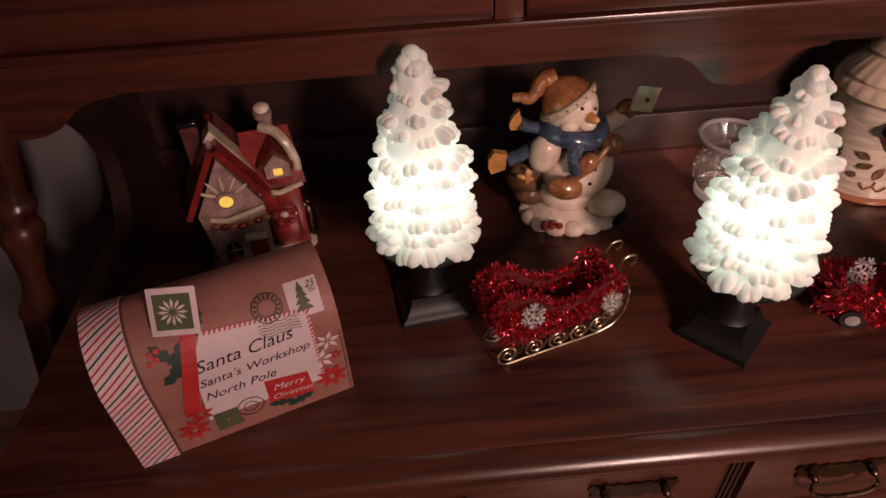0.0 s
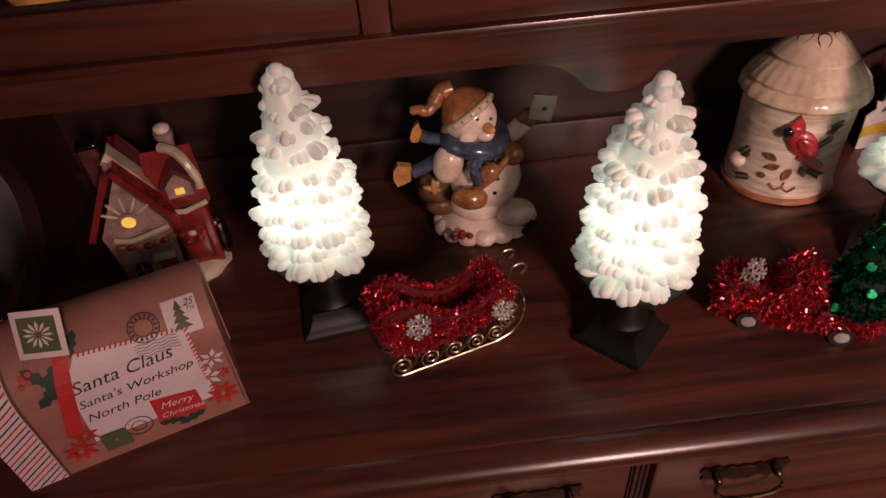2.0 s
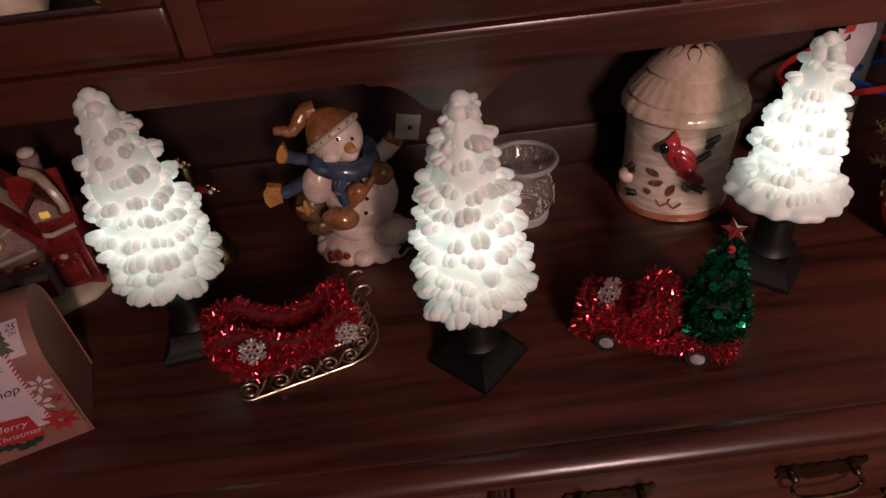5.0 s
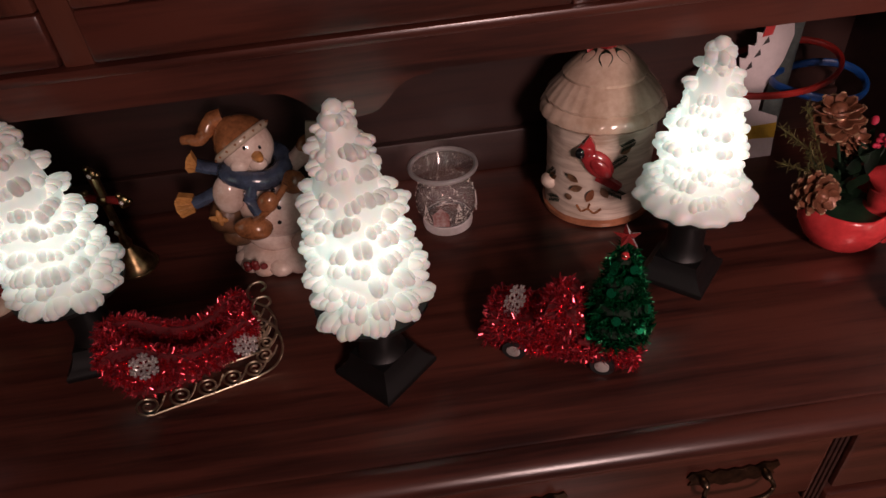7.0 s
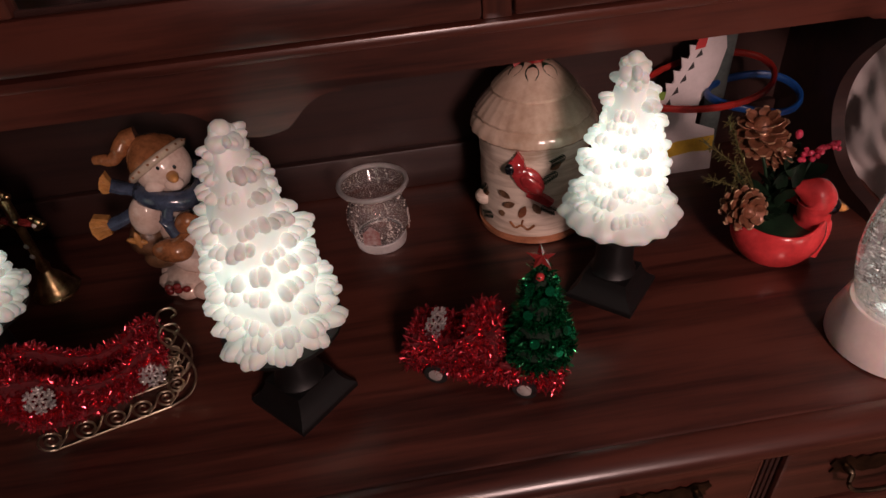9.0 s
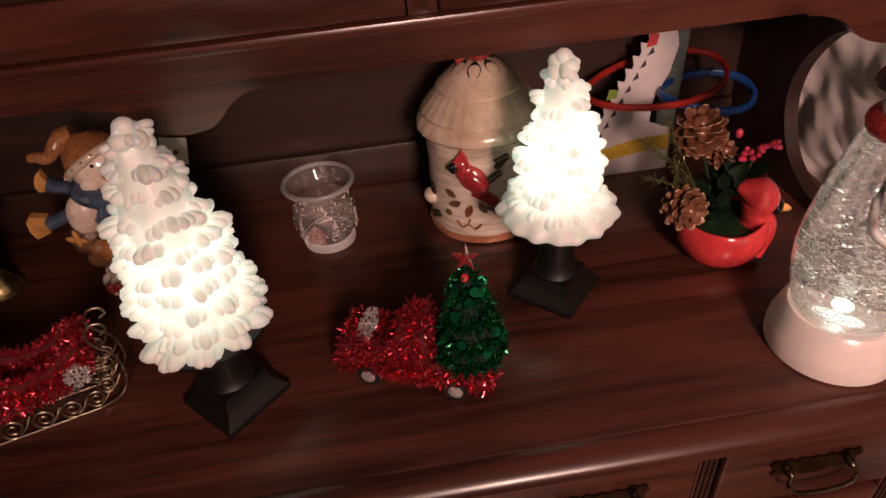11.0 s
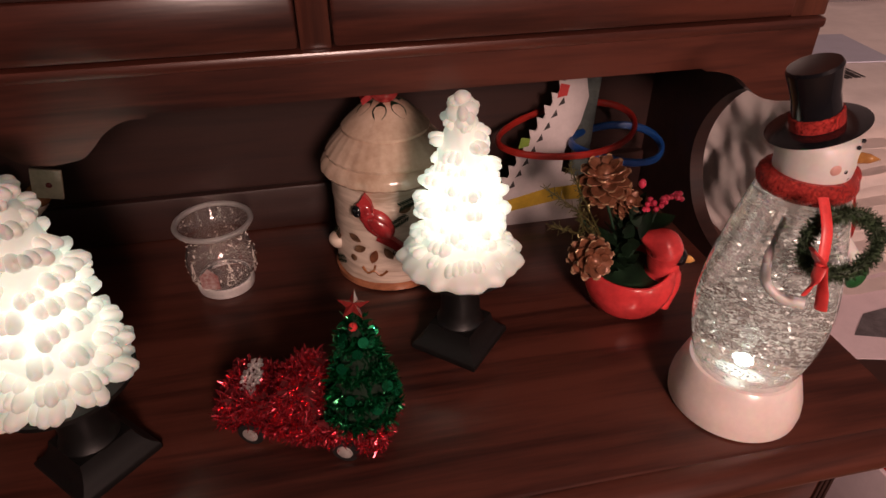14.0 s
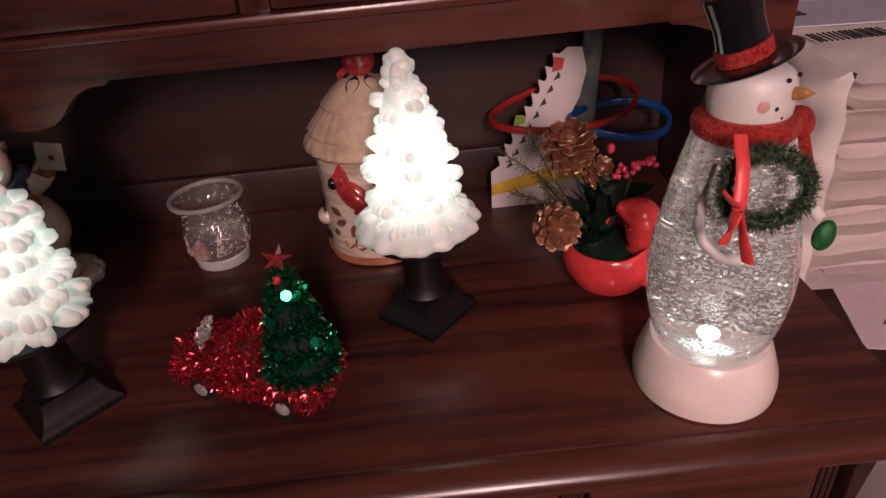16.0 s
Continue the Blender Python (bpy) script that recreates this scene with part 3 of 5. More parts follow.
# ---- birch cookie jar with cardinals ----
def birch():
    m, nt, b, node, link = nodes_of("birch_bark_glaze")
    tc, mp = node("ShaderNodeTexCoord"), node("ShaderNodeMapping")
    mp.inputs["Scale"].default_value = (14, 14, 95)
    link(tc.outputs["Object"], mp.inputs[0])
    n = node("ShaderNodeTexNoise")
    n.inputs["Scale"].default_value, n.inputs["Detail"].default_value, n.inputs["Distortion"].default_value = 1.0, 6, 1.2
    link(mp.outputs[0], n.inputs["Vector"])
    r = node("ShaderNodeValToRGB")
    r.color_ramp.elements[0].color, r.color_ramp.elements[1].color = (0.42, 0.31, 0.23, 1), (0.72, 0.6, 0.5, 1)
    r.color_ramp.elements[0].position, r.color_ramp.elements[1].position = 0.3, 0.58
    link(n.outputs["Fac"], r.inputs[0])
    link(r.outputs[0], b.inputs["Base Color"])
    b.inputs["Roughness"].default_value, b.inputs["Coat Weight"].default_value, b.inputs["Coat Roughness"].default_value = 0.28, 0.5, 0.1
    bp = node("ShaderNodeBump")
    bp.inputs["Strength"].default_value, bp.inputs["Distance"].default_value = 0.5, 0.0015
    link(n.outputs["Fac"], bp.inputs["Height"])
    link(bp.outputs[0], b.inputs["Normal"])
    return m


BIRCH = birch()
STRAW = mat("tan_roof_glaze", (0.66, 0.5, 0.39), 0.18, vary=0.2, scale=24, coat=0.7, dark=(0.46, 0.31, 0.22), bump=0.25)
TERRACOTTA = mat("terracotta_glaze", (0.42, 0.17, 0.09), 0.25, vary=0.2, scale=50, coat=0.5)
CARDINAL = mat("cardinal_red_glaze", (0.46, 0.04, 0.045), 0.18, vary=0.25, scale=60, coat=0.6, bump=0.1)


def leaf(L, w, fold=0.15):
    b = bmesh.new()
    n = 6
    left, mid, right = [], [], []
    for i in range(n + 1):
        u = i / n
        ww = w * math.sin(math.pi * min(1, u * 0.97 + 0.03)) ** 0.8
        left.append(b.verts.new((u * L, ww, fold * ww)))
        mid.append(b.verts.new((u * L, 0, -0.02 * L * math.sin(math.pi * u))))
        right.append(b.verts.new((u * L, -ww, fold * ww)))
    for i in range(n):
        b.faces.new((left[i], mid[i], mid[i + 1], left[i + 1]))
        b.faces.new((mid[i], right[i], right[i + 1], mid[i + 1]))
    bmesh.ops.solidify(b, geom=b.faces, thickness=0.0008)
    return b


def jar(m):
    t = thing("cookie_jar", m, "glazed birch bark cookie jar with a red cardinal and thatched lid", "jar")
    R = 0.068
    wob = lambda a, z: 1 + 0.018 * noise.noise(Vector((math.cos(a) * 1.5, math.sin(a) * 1.5, z * 90))) + 0.012 * noise.noise(Vector((math.cos(a) * 4, math.sin(a) * 4, z * 30)))
    zs = [(R * 0.99, 0.008), (R, 0.014)] + [(R - 0.002 * math.sin(k / 24 * 3.1), 0.014 + 0.124 * k / 24) for k in range(1, 25)]
    part("body", lathe(zs, 72, warp=wob), BIRCH, t, "white birch bark body")
    part("foot_rim", lathe([(R - 0.002, 0.0), (R + 0.003, 0.002), (R + 0.003, 0.007), (R - 0.001, 0.01)], 64), TERRACOTTA, t, "terracotta foot rim")
    groove = lambda k: (lambda a, z: 1 + 0.016 * (abs(math.sin(a * k / 2)) ** 0.25 - 0.8) + 0.012 * noise.noise(Vector((math.cos(a) * 5, math.sin(a) * 5, z * 40))))
    lid = lathe([(0.06, 0.134), (0.073, 0.1335), (0.076, 0.137), (0.0755, 0.143), (0.072, 0.1485), (0.066, 0.153), (0.058, 0.157)], 120, warp=groove(24))
    lathe([(0.058, 0.151), (0.0685, 0.1525), (0.0692, 0.156), (0.066, 0.161), (0.058, 0.17), (0.05, 0.178), (0.04, 0.184)], 120, lid, warp=groove(30))
    lathe([(0.04, 0.178), (0.049, 0.1795), (0.0495, 0.183), (0.044, 0.189), (0.034, 0.198), (0.026, 0.2045), (0.02, 0.208), (0.001, 0.211)], 120, lid, warp=groove(18))
    lid = part("lid", lid, STRAW, t, "tan thatched roof lid")
    # berry and leaf spray, cardinal knob
    for k in range(7):
        a = k * 51 + 200
        part("leaf", leaf(0.026, 0.008), GREEN_DARK, lid, m=pose(0, 0, 0.2125, 0, 0, 0) @ pose(0, 0, 0, 0, 33, a) @ pose(0.012, 0, 0.006))
    b = ball(0.019, 0.018, 0.02, 0, 0, 0.226, (0, -18, 0), sub=3)
    ball(0.013, 0.0125, 0.013, 0.012, -0.004, 0.245, bm=b)
    prism([(-0.01, 0.216), (-0.024, 0.207), (-0.026, 0.213), (-0.01, 0.226)], -0.006, 0.006, "xz", 0.002, b)
    lathe([(0.009, 0.248), (0.006, 0.257), (0.0005, 0.266)], 14, b, pose(0.008, 0, 0, 0, 0, 0))
    kn = part("knob", b, CARDINAL, lid, "red cardinal knob")
    # cardinal in relief on the front
    f = lambda a, z, d=0.0: pose(0, 0, 0, 0, 0, a) @ pose(0, -(R - 0.001 + d), z)
    b = ball(0.0165, 0.0065, 0.0115, 0.002, 0, 0, rot=(0, 48, 0), sub=3)
    ball(0.0085, 0.006, 0.0085, -0.0085, -0.0005, 0.013, bm=b)
    ball(0.0105, 0.006, 0.009, -0.004, 0, 0.006, (0, 40, 0), bm=b)
    prism([(-0.0145, 0.016), (-0.007, 0.029), (-0.002, 0.022), (0.0, 0.012)], -0.0045, 0.004, "xz", 0.002, b)
    prism([(0.004, -0.006), (0.024, -0.02), (0.02, -0.025), (0.0, -0.015)], -0.003, 0.003, "xz", 0.0015, b)
    ball(0.0125, 0.0035, 0.0065, 0.005, -0.0055, -0.001, (0, 44, 0), bm=b)
    card = part("cardinal", b, CARDINAL, t, "raised red cardinal", m=f(-21, 0.092) @ Matrix.Scale(1.35, 4))
    part("mask", ball(0.0045, 0.004, 0.0055, -0.0135, -0.004, 0.0125), BLACK_GLAZE, card, "black face mask", m=f(-21, 0.092) @ Matrix.Scale(1.35, 4))
    pale_brown = mat("pale_brown_glaze", (0.34, 0.19, 0.11), 0.25, vary=0.3, scale=90, coat=0.4)
    for k, (a, z, r, L, mt) in enumerate(((-38, 0.064, 150, 0.017, BROWN_GLAZE), (-33, 0.058, 205, 0.017, BROWN_GLAZE), (-22, 0.056, 250, 0.02, TERRACOTTA), (-14, 0.06, 300, 0.018, BROWN_GLAZE), (-44, 0.04, 190, 0.01, BROWN_GLAZE), (14, 0.112, 200, 0.016, BROWN_GLAZE), (-66, 0.06, 200, 0.014, BROWN_GLAZE))):
        part("leaf", leaf(L, 0.0048), pale_brown if mt == BROWN_GLAZE else mt, t, m=f(a, z, 0.001) @ pose(0, 0, 0, 90, 0, 0) @ pose(0, 0, 0, 0, 0, r))
    for a, z, r in ((-6, 0.056, -30), (10, 0.1, 205), (18, 0.118, 190), (-68, 0.07, 230), (-60, 0.03, 200)):
        b = bmesh.new()
        for k in range(7):
            for s in (-1, 1):
                merge(b, leaf(0.008, 0.001), pose(k * 0.0028, 0, 0, 0, 0, s * 50))
        part("pine_sprig", b, GREEN_DARK, t, "dark green pine sprig", m=f(a, z, 0.0015) @ pose(0, 0, 0, 90, 0, 0) @ pose(0, 0, 0, 0, 0, r))
    b = tube(smooth_line([(-0.014, 0, 0.004), (-0.008, 0, -0.004), (0, 0, 0.0), (0.008, 0, -0.005), (0.016, 0, 0.002)], 5), 0.0016, 6)
    tube([(0, 0, 0), (0.002, 0, 0.008)], 0.0015, 6, b)
    part("twig", b, BROWN_GLAZE, t, "brown twig in relief", m=f(-26, 0.027, 0.001))
    part("bark_knot", ball(0.012, 0.012, 0.011, lump=0.1), BIRCH, t, m=pose(-0.066, -0.01, 0.044))


jar(pose(0.546, 0.647, TOP))


# ---- glass votive ----
def votive(m):
    t = thing("votive_holder", m, "clear glass votive holder with painted winter scene, frosted rim and foot", "candle holder")
    prof = [(0.026, 0.0), (0.0295, 0.001), (0.031, 0.006), (0.0305, 0.012), (0.034, 0.02), (0.0385, 0.03), (0.0395, 0.042), (0.036, 0.056), (0.0325, 0.064), (0.033, 0.07), (0.038, 0.08), (0.0425, 0.088)]
    out = smooth_line(prof, 4)
    inn = [(max(r - 0.0022, 0.001), z) for r, z in out if z > 0.012][::-1]
    g = part("bowl", lathe([(0.001, 0.0005)] + out + inn + [(0.001, 0.013)], 56), mat("clear_glass", (0.92, 0.91, 0.9), 0.06, trans=0.97, vary=0.0, ior=1.45), t, "clear glass bowl")
    g.visible_shadow = False
    frost = mat("frosted_glass", (0.6, 0.57, 0.56), 0.4, trans=0.55, vary=0.1, scale=200, bump=0.2)
    part("rim", tube([(0.0415 * math.cos(k * math.pi / 24), 0.0415 * math.sin(k * math.pi / 24), 0.088) for k in range(48)], 0.003, 8, closed=True), frost, t, "frosted rolled rim")
    part("foot", lathe([(0.0305, 0.0), (0.032, 0.001), (0.033, 0.006), (0.0322, 0.0125), (0.0305, 0.0132)], 48, cap=False), frost, t, "frosted foot")
    # painted scene: cottage, snowy trees, flakes
    f = lambda a, z: pose(0, 0, 0, 0, 0, a) @ pose(0, -0.0395, z)
    b = box(-0.013, 0.008, -0.0004, 0.0004, -0.012, 0.006)
    prism([(-0.013, 0.005), (0.009, 0.005), (-0.002, 0.016)], -0.0004, 0.0004, "xz", 0, b)
    part("painted_cottage", b, mat("faded_red_paint", (0.26, 0.09, 0.08), 0.5, vary=0.35, scale=160, dark=(0.5, 0.42, 0.4)), t, "painted red cottage", m=f(-16, 0.034))
    for a in (16, -48, 70):
        b = bmesh.new()
        rng = random.Random(a)
        for i in range(110):
            k = rng.random()
            ball(0.0006, 0.0004, 0.0006, rng.uniform(-1, 1) * 0.008 * (1 - k), 0, -0.012 + 0.028 * k, bm=b, sub=1)
        part("painted_tree", b, PALE, t, "painted white snowy tree", m=f(a, 0.036))
    b = bmesh.new()
    rng = random.Random(9)
    for i in range(150):
        a = rng.uniform(0, 360)
        z = rng.uniform(0.022, 0.085)
        r = float(np.interp(z, [p[1] for p in prof], [p[0] for p in prof])) + 0.0002
        ball(0.001, 0.0006, 0.001, r * math.cos(a), r * math.sin(a), z, bm=b, sub=1)
    part("painted_snow", b, PALE, t, "painted white snow specks")


votive(pose(0.343, 0.635, TOP, 0, 0, 4))


# ---- paper mailbox ----
KRAFT = mat("brown_kraft_card", (0.34, 0.15, 0.122), 0.6, vary=0.12, scale=30, bump=0.04)
PAPER = mat("white_printed_card", (0.68, 0.56, 0.6), 0.65, vary=0.05, scale=40)
BROWN_CARD = mat("dark_brown_card_edge", (0.12, 0.05, 0.04), 0.7, vary=0.15, scale=40)
INK = mat("black_ink", (0.03, 0.025, 0.025), 0.6, vary=0.1)
INK_RED = mat("red_ink", (0.5, 0.03, 0.03), 0.55, vary=0.12)
INK_GREEN = mat("olive_green_ink", (0.09, 0.105, 0.05), 0.6, vary=0.12)
INK_DARK_GREEN = mat("holly_green_ink", (0.02, 0.05, 0.04), 0.6, vary=0.15)


def mailbox(m):
    t = thing("paper_mailbox", m, "brown card mailbox box with candy-striped end and printed letter", "box")
    L, W, S = 0.2, 0.1, 0.095
    R = W / 2
    arc = S + math.pi * R

    def at(u, s, lift=0.0):
        if s <= S:
            return Vector((u, -lift, s))
        if s <= arc:
            a = (s - S) / R
            return Vector((u, R - (R + lift) * math.cos(a), S + (R + lift) * math.sin(a)))
        return Vector((u, W + lift, S - (s - arc)))

    def wrap(b, lift):
        """Bend flat work in (u, s) onto the box."""
        for v in b.verts:
            v.co = at(v.co.x, v.co.y, lift + v.co.z)
        return b

    def shell(u0, u1, lift, thick):
        b = bmesh.new()
        n = 48
        rows = []
        for u in (u0, u1):
            rows.append(([b.verts.new(at(u, (arc + S) * i / n, lift)) for i in range(n + 1)], [b.verts.new(at(u, (arc + S) * i / n, lift - thick)) for i in range(n + 1)]))
        (a, ai), (c, ci) = rows
        for i in range(n):
            b.faces.new((a[i], c[i], c[i + 1], a[i + 1]))
            b.faces.new((ai[i], ai[i + 1], ci[i + 1], ci[i]))
            b.faces.new((a[i], a[i + 1], ai[i + 1], ai[i]))
            b.faces.new((c[i], ci[i], ci[i + 1], c[i + 1]))
        return b

    def flat(poly, cuts=0.008):
        """Filled outline, cut fine across the bend."""
        b = bmesh.new()
        b.faces.new([b.verts.new((x, y, 0)) for x, y in poly])
        y0, y1 = min(p[1] for p in poly), max(p[1] for p in poly)
        y = y0 + cuts
        while y < y1:
            bmesh.ops.bisect_plane(b, geom=b.verts[:] + b.edges[:] + b.faces[:], plane_co=(0, y, 0), plane_no=(0, 1, 0))
            y += cuts
        return b

    part("body", shell(0.0, L, 0.0, 0.0012), KRAFT, t, "brown kraft card body")
    end = [(at(0, (arc + S) * i / 40).y, at(0, (arc + S) * i / 40).z) for i in range(41)]
    part("end_panel", prism(end, L - 0.0035, L - 0.0015, "yz"), KRAFT, t)
    part("end_panel", prism(end, 0.0015, 0.0035, "yz"), PAPER, t)
    part("bottom_panel", box(0.002, L - 0.002, 0.002, W - 0.002, 0.0, 0.0015), KRAFT, t)
    part("end_band", shell(-0.004, 0.028, 0.0016, 0.0016), PAPER, t, "white end band with red and green slanted stripes")
    for i in range(60):
        s = 0.002 + i * 0.0064 - 0.02
        lo, hi = max(s, 0.0), min(s + 0.022, arc)
        if lo >= hi:
            continue
        f = lambda q: -0.0038 + (q - s) / 0.022 * 0.0314
        b = flat([(f(lo), lo), (f(hi), hi), (f(hi), hi + 0.002), (f(lo), lo + 0.002)], 0.006)
        part("stripe", wrap(b, 0.0019), INK_DARK_GREEN if i % 3 == 2 else INK_RED, t, smooth=False)
    seam = flat([(0.028, 0.0), (0.0305, 0.0), (0.0305, arc), (0.028, arc)])
    part("edge_strip", wrap(seam, 0.0006), BROWN_CARD, t, smooth=False)
    # envelope print with striped border
    env = [(0.064, 0.03), (0.175, 0.03), (0.175, 0.122), (0.084, 0.131), (0.078, 0.12), (0.07, 0.115)]
    e = part("printed_letter", wrap(flat(env), 0.0005), PAPER, t, "printed white letter with handwriting", smooth=False)
    for i in range(22):
        a = 0.086 + i * 0.0042
        k = 0.131 - (a - 0.084) * 0.1
        part("border_dash", wrap(flat([(a, k - 0.003), (a + 0.0018, k - 0.003), (a + 0.0034, k + 0.001), (a + 0.0016, k + 0.001)]), 0.0009), INK_RED, e, smooth=False)
        if i < 19:
            part("border_dash", wrap(flat([(0.172, 0.034 + i * 0.0046), (0.1755, 0.036 + i * 0.0046), (0.1755, 0.038 + i * 0.0046), (0.172, 0.036 + i * 0.0046)]), 0.0009), INK_RED, e, smooth=False)

    def words(body, size, u, s, slope, material=INK, parent=e, lift=0.0011):
        b = text_flat(body, size)
        sh = Matrix(((1, 0.35, 0, 0), (0, 1, 0, 0), (0, 0, 1, 0), (0, 0, 0, 1)))
        b.transform(pose(u, s, 0, 0, 0, slope) @ sh)
        part("lettering", wrap(b, lift), material, parent, smooth=False)

    words("Santa Claus", 0.0185, 0.07, 0.0945, 3)
    words("Santa's Workshop", 0.0135, 0.068, 0.076, 2)
    words("North Pole", 0.014, 0.068, 0.0575, 1)
    words("25", 0.009, 0.1785, 0.1395, 0)
    words("TH", 0.0055, 0.1795, 0.1345, 0)
    red = part("red_tag", wrap(flat([(0.119, 0.022), (0.162, 0.018), (0.16, 0.049), (0.12, 0.056)]), 0.0012), INK_RED, t, "red printed greeting tag", smooth=False)
    words("Merry", 0.012, 0.125, 0.04, -4, PAPER, red, 0.0019)
    words("Christmas", 0.0095, 0.122, 0.028, -4, PAPER, red, 0.0019)
    st = part("stamp", wrap(flat([(0.16, 0.115), (0.189, 0.115), (0.19, 0.149), (0.161, 0.149)]), 0.0007), PAPER, t, "white stamp with a green tree", smooth=False)
    for y, w in ((0.121, 0.0085), (0.127, 0.007), (0.133, 0.0052), (0.1385, 0.0036)):
        part("stamp_tree", wrap(flat([(0.1735 - w, y), (0.1735 + w, y), (0.1735, y + 0.009)]), 0.001 + y * 0.001), INK_GREEN, st, smooth=False)

    def ring(u, s, r0, r1, n=28):
        b = bmesh.new()
        a = [(b.verts.new((u + r0 * math.cos(k), s + r0 * math.sin(k), 0)), b.verts.new((u + r1 * math.cos(k), s + r1 * math.sin(k), 0))) for k in (2 * math.pi * i / n for i in range(n))]
        for i in range(n):
            b.faces.new((a[i][0], a[(i + 1) % n][0], a[(i + 1) % n][1], a[i][1]))
        return b

    pm = part("postmark", wrap(ring(0.1425, 0.133, 0.0125, 0.0135), 0.0013), INK, t, "round black postmark", smooth=False)
    part("postmark_ring", wrap(ring(0.1425, 0.133, 0.0075, 0.0083), 0.0013), INK, pm, smooth=False)
    for k in range(16):
        a = k * math.pi / 8
        c, q = math.cos(a), math.sin(a)
        part("postmark_bar", wrap(flat([(0.1425 + 0.009 * c - 0.0008 * q, 0.133 + 0.009 * q + 0.0008 * c), (0.1425 + 0.009 * c + 0.0008 * q, 0.133 + 0.009 * q - 0.0008 * c), (0.1425 + 0.0118 * c + 0.0008 * q, 0.133 + 0.0118 * q - 0.0008 * c), (0.1425 + 0.0118 * c - 0.0008 * q, 0.133 + 0.0118 * q + 0.0008 * c)]), 0.0013), INK, pm, smooth=False)
    for i in range(5):
        pts = [(0.13 + k * 0.003, 0.108 + i * 0.0028 + 0.0008 * math.sin(k * 1.5)) for k in range(13)]
        part("postmark_wave", wrap(flat(pts + [(x, y + 0.0005) for x, y in pts[::-1]], 0.05), 0.0013), INK, pm, smooth=False)
    pm2 = part("postmark", wrap(ring(0.102, 0.03, 0.0115, 0.0124), 0.0014), INK, t, "round black postmark", smooth=False)
    part("postmark_ring", wrap(ring(0.102, 0.03, 0.006, 0.0068), 0.0014), INK, pm2, smooth=False)

    def flower(u, s, r, material, n=6, turn=0.2):
        b = bmesh.new()
        for k in range(n):
            a = turn + k * 2 * math.pi / n
            c, q = math.cos(a), math.sin(a)
            pts = ((0.15, 0.0), (0.5, 0.2), (1.0, 0.0), (0.5, -0.2))
            b.faces.new([b.verts.new((u + r * (x * c - y * q), s + r * (x * q + y * c), 0)) for x, y in pts])
        fl = part("printed_flower", wrap(b, 0.0016), material, t, smooth=False)
        part("flower_eye", wrap(ring(u, s, 0.0002, r * 0.14, 8), 0.0019), ORANGE_GLAZE, fl, smooth=False)

    for u, s, r, mt, n in ((0.1845, 0.08, 0.0125, PAPER, 6), (0.1745, 0.058, 0.0145, PAPER, 6), (0.181, 0.03, 0.0165, INK_RED, 8), (0.049, 0.026, 0.0155, INK_RED, 8), (0.0595, 0.044, 0.0125, INK_RED, 7), (0.189, 0.058, 0.007, INK_RED, 6)):
        flower(u, s, r, mt, n)
    for u, s, a, r in ((0.052, 0.122, 130, 0.014), (0.057, 0.104, 215, 0.016), (0.062, 0.118, 60, 0.013), (0.13, 0.019, 165, 0.013), (0.147, 0.014, 15, 0.014), (0.085, 0.14, 70, 0.012)):
        c, q = math.cos(radians(a)), math.sin(radians(a))
        pts = ((-1, 0), (-0.5, 0.3), (-0.3, 0.18), (0.05, 0.42), (0.25, 0.2), (0.6, 0.32), (1, 0), (0.6, -0.32), (0.25, -0.2), (0.05, -0.42), (-0.3, -0.18), (-0.5, -0.3))
        part("printed_holly", wrap(flat([(u + r * (x * c - y * q), s + r * (x * q + y * c)) for x, y in pts]), 0.0015), INK_DARK_GREEN, t, smooth=False)
    for u, s in ((0.042, 0.126), (0.046, 0.121), (0.04, 0.119), (0.048, 0.128)):
        part("printed_berry", wrap(ring(u, s, 0.0001, 0.0026, 10), 0.002), INK_RED, t, smooth=False)
    part("printed_stamp", wrap(flat([(0.068, 0.012), (0.092, 0.012), (0.09, 0.036), (0.068, 0.036)]), 0.0017), INK_GREEN, t, "small green snowflake stamp", smooth=False)
    flower(0.0795, 0.024, 0.011, PAPER, 10)
    # flag: red arm and square board
    part("flag_arm", wrap(flat([(0.047, 0.05), (0.061, 0.05), (0.083, 0.142), (0.071, 0.142)], 0.01), 0.0026), INK_RED, t, "flat red flag arm", smooth=False)
    fm = Matrix.Translation((0.053, 0.006, 0.149)) @ pose(0, 0, 0, 0, 0, -15) @ pose(0, 0, 0, -24, 0, 0) @ pose(0, 0, 0, 0, 4, 0) @ Matrix.Scale(0.9, 4)
    fl = part("flag", box(-0.001, 0.041, -0.001, 0.001, -0.003, 0.043, 0.0008), PAPER, t, "white flag board with a green snowflake square", m=fm)
    part("flag_square", box(0.004, 0.036, -0.0014, -0.001, 0.003, 0.037), INK_GREEN, fl, m=fm)
    b = bmesh.new()
    for k in range(12):
        a = k * math.pi / 6
        c, q = math.cos(a), math.sin(a)
        poly = [(0.02 + 0.013 * (x * c - y * q), 0.02 + 0.013 * (x * q + y * c)) for x, y in ((0.22, 0.0), (0.7, 0.11), (1.0, 0.0), (0.7, -0.11))]
        prism(poly, -0.0018, -0.0014, "xz", bm=b)
    part("flag_snowflake", b, PAPER, fl, m=fm)


mailbox(pose(-0.331, 0.298, TOP, 0, 0, 20))


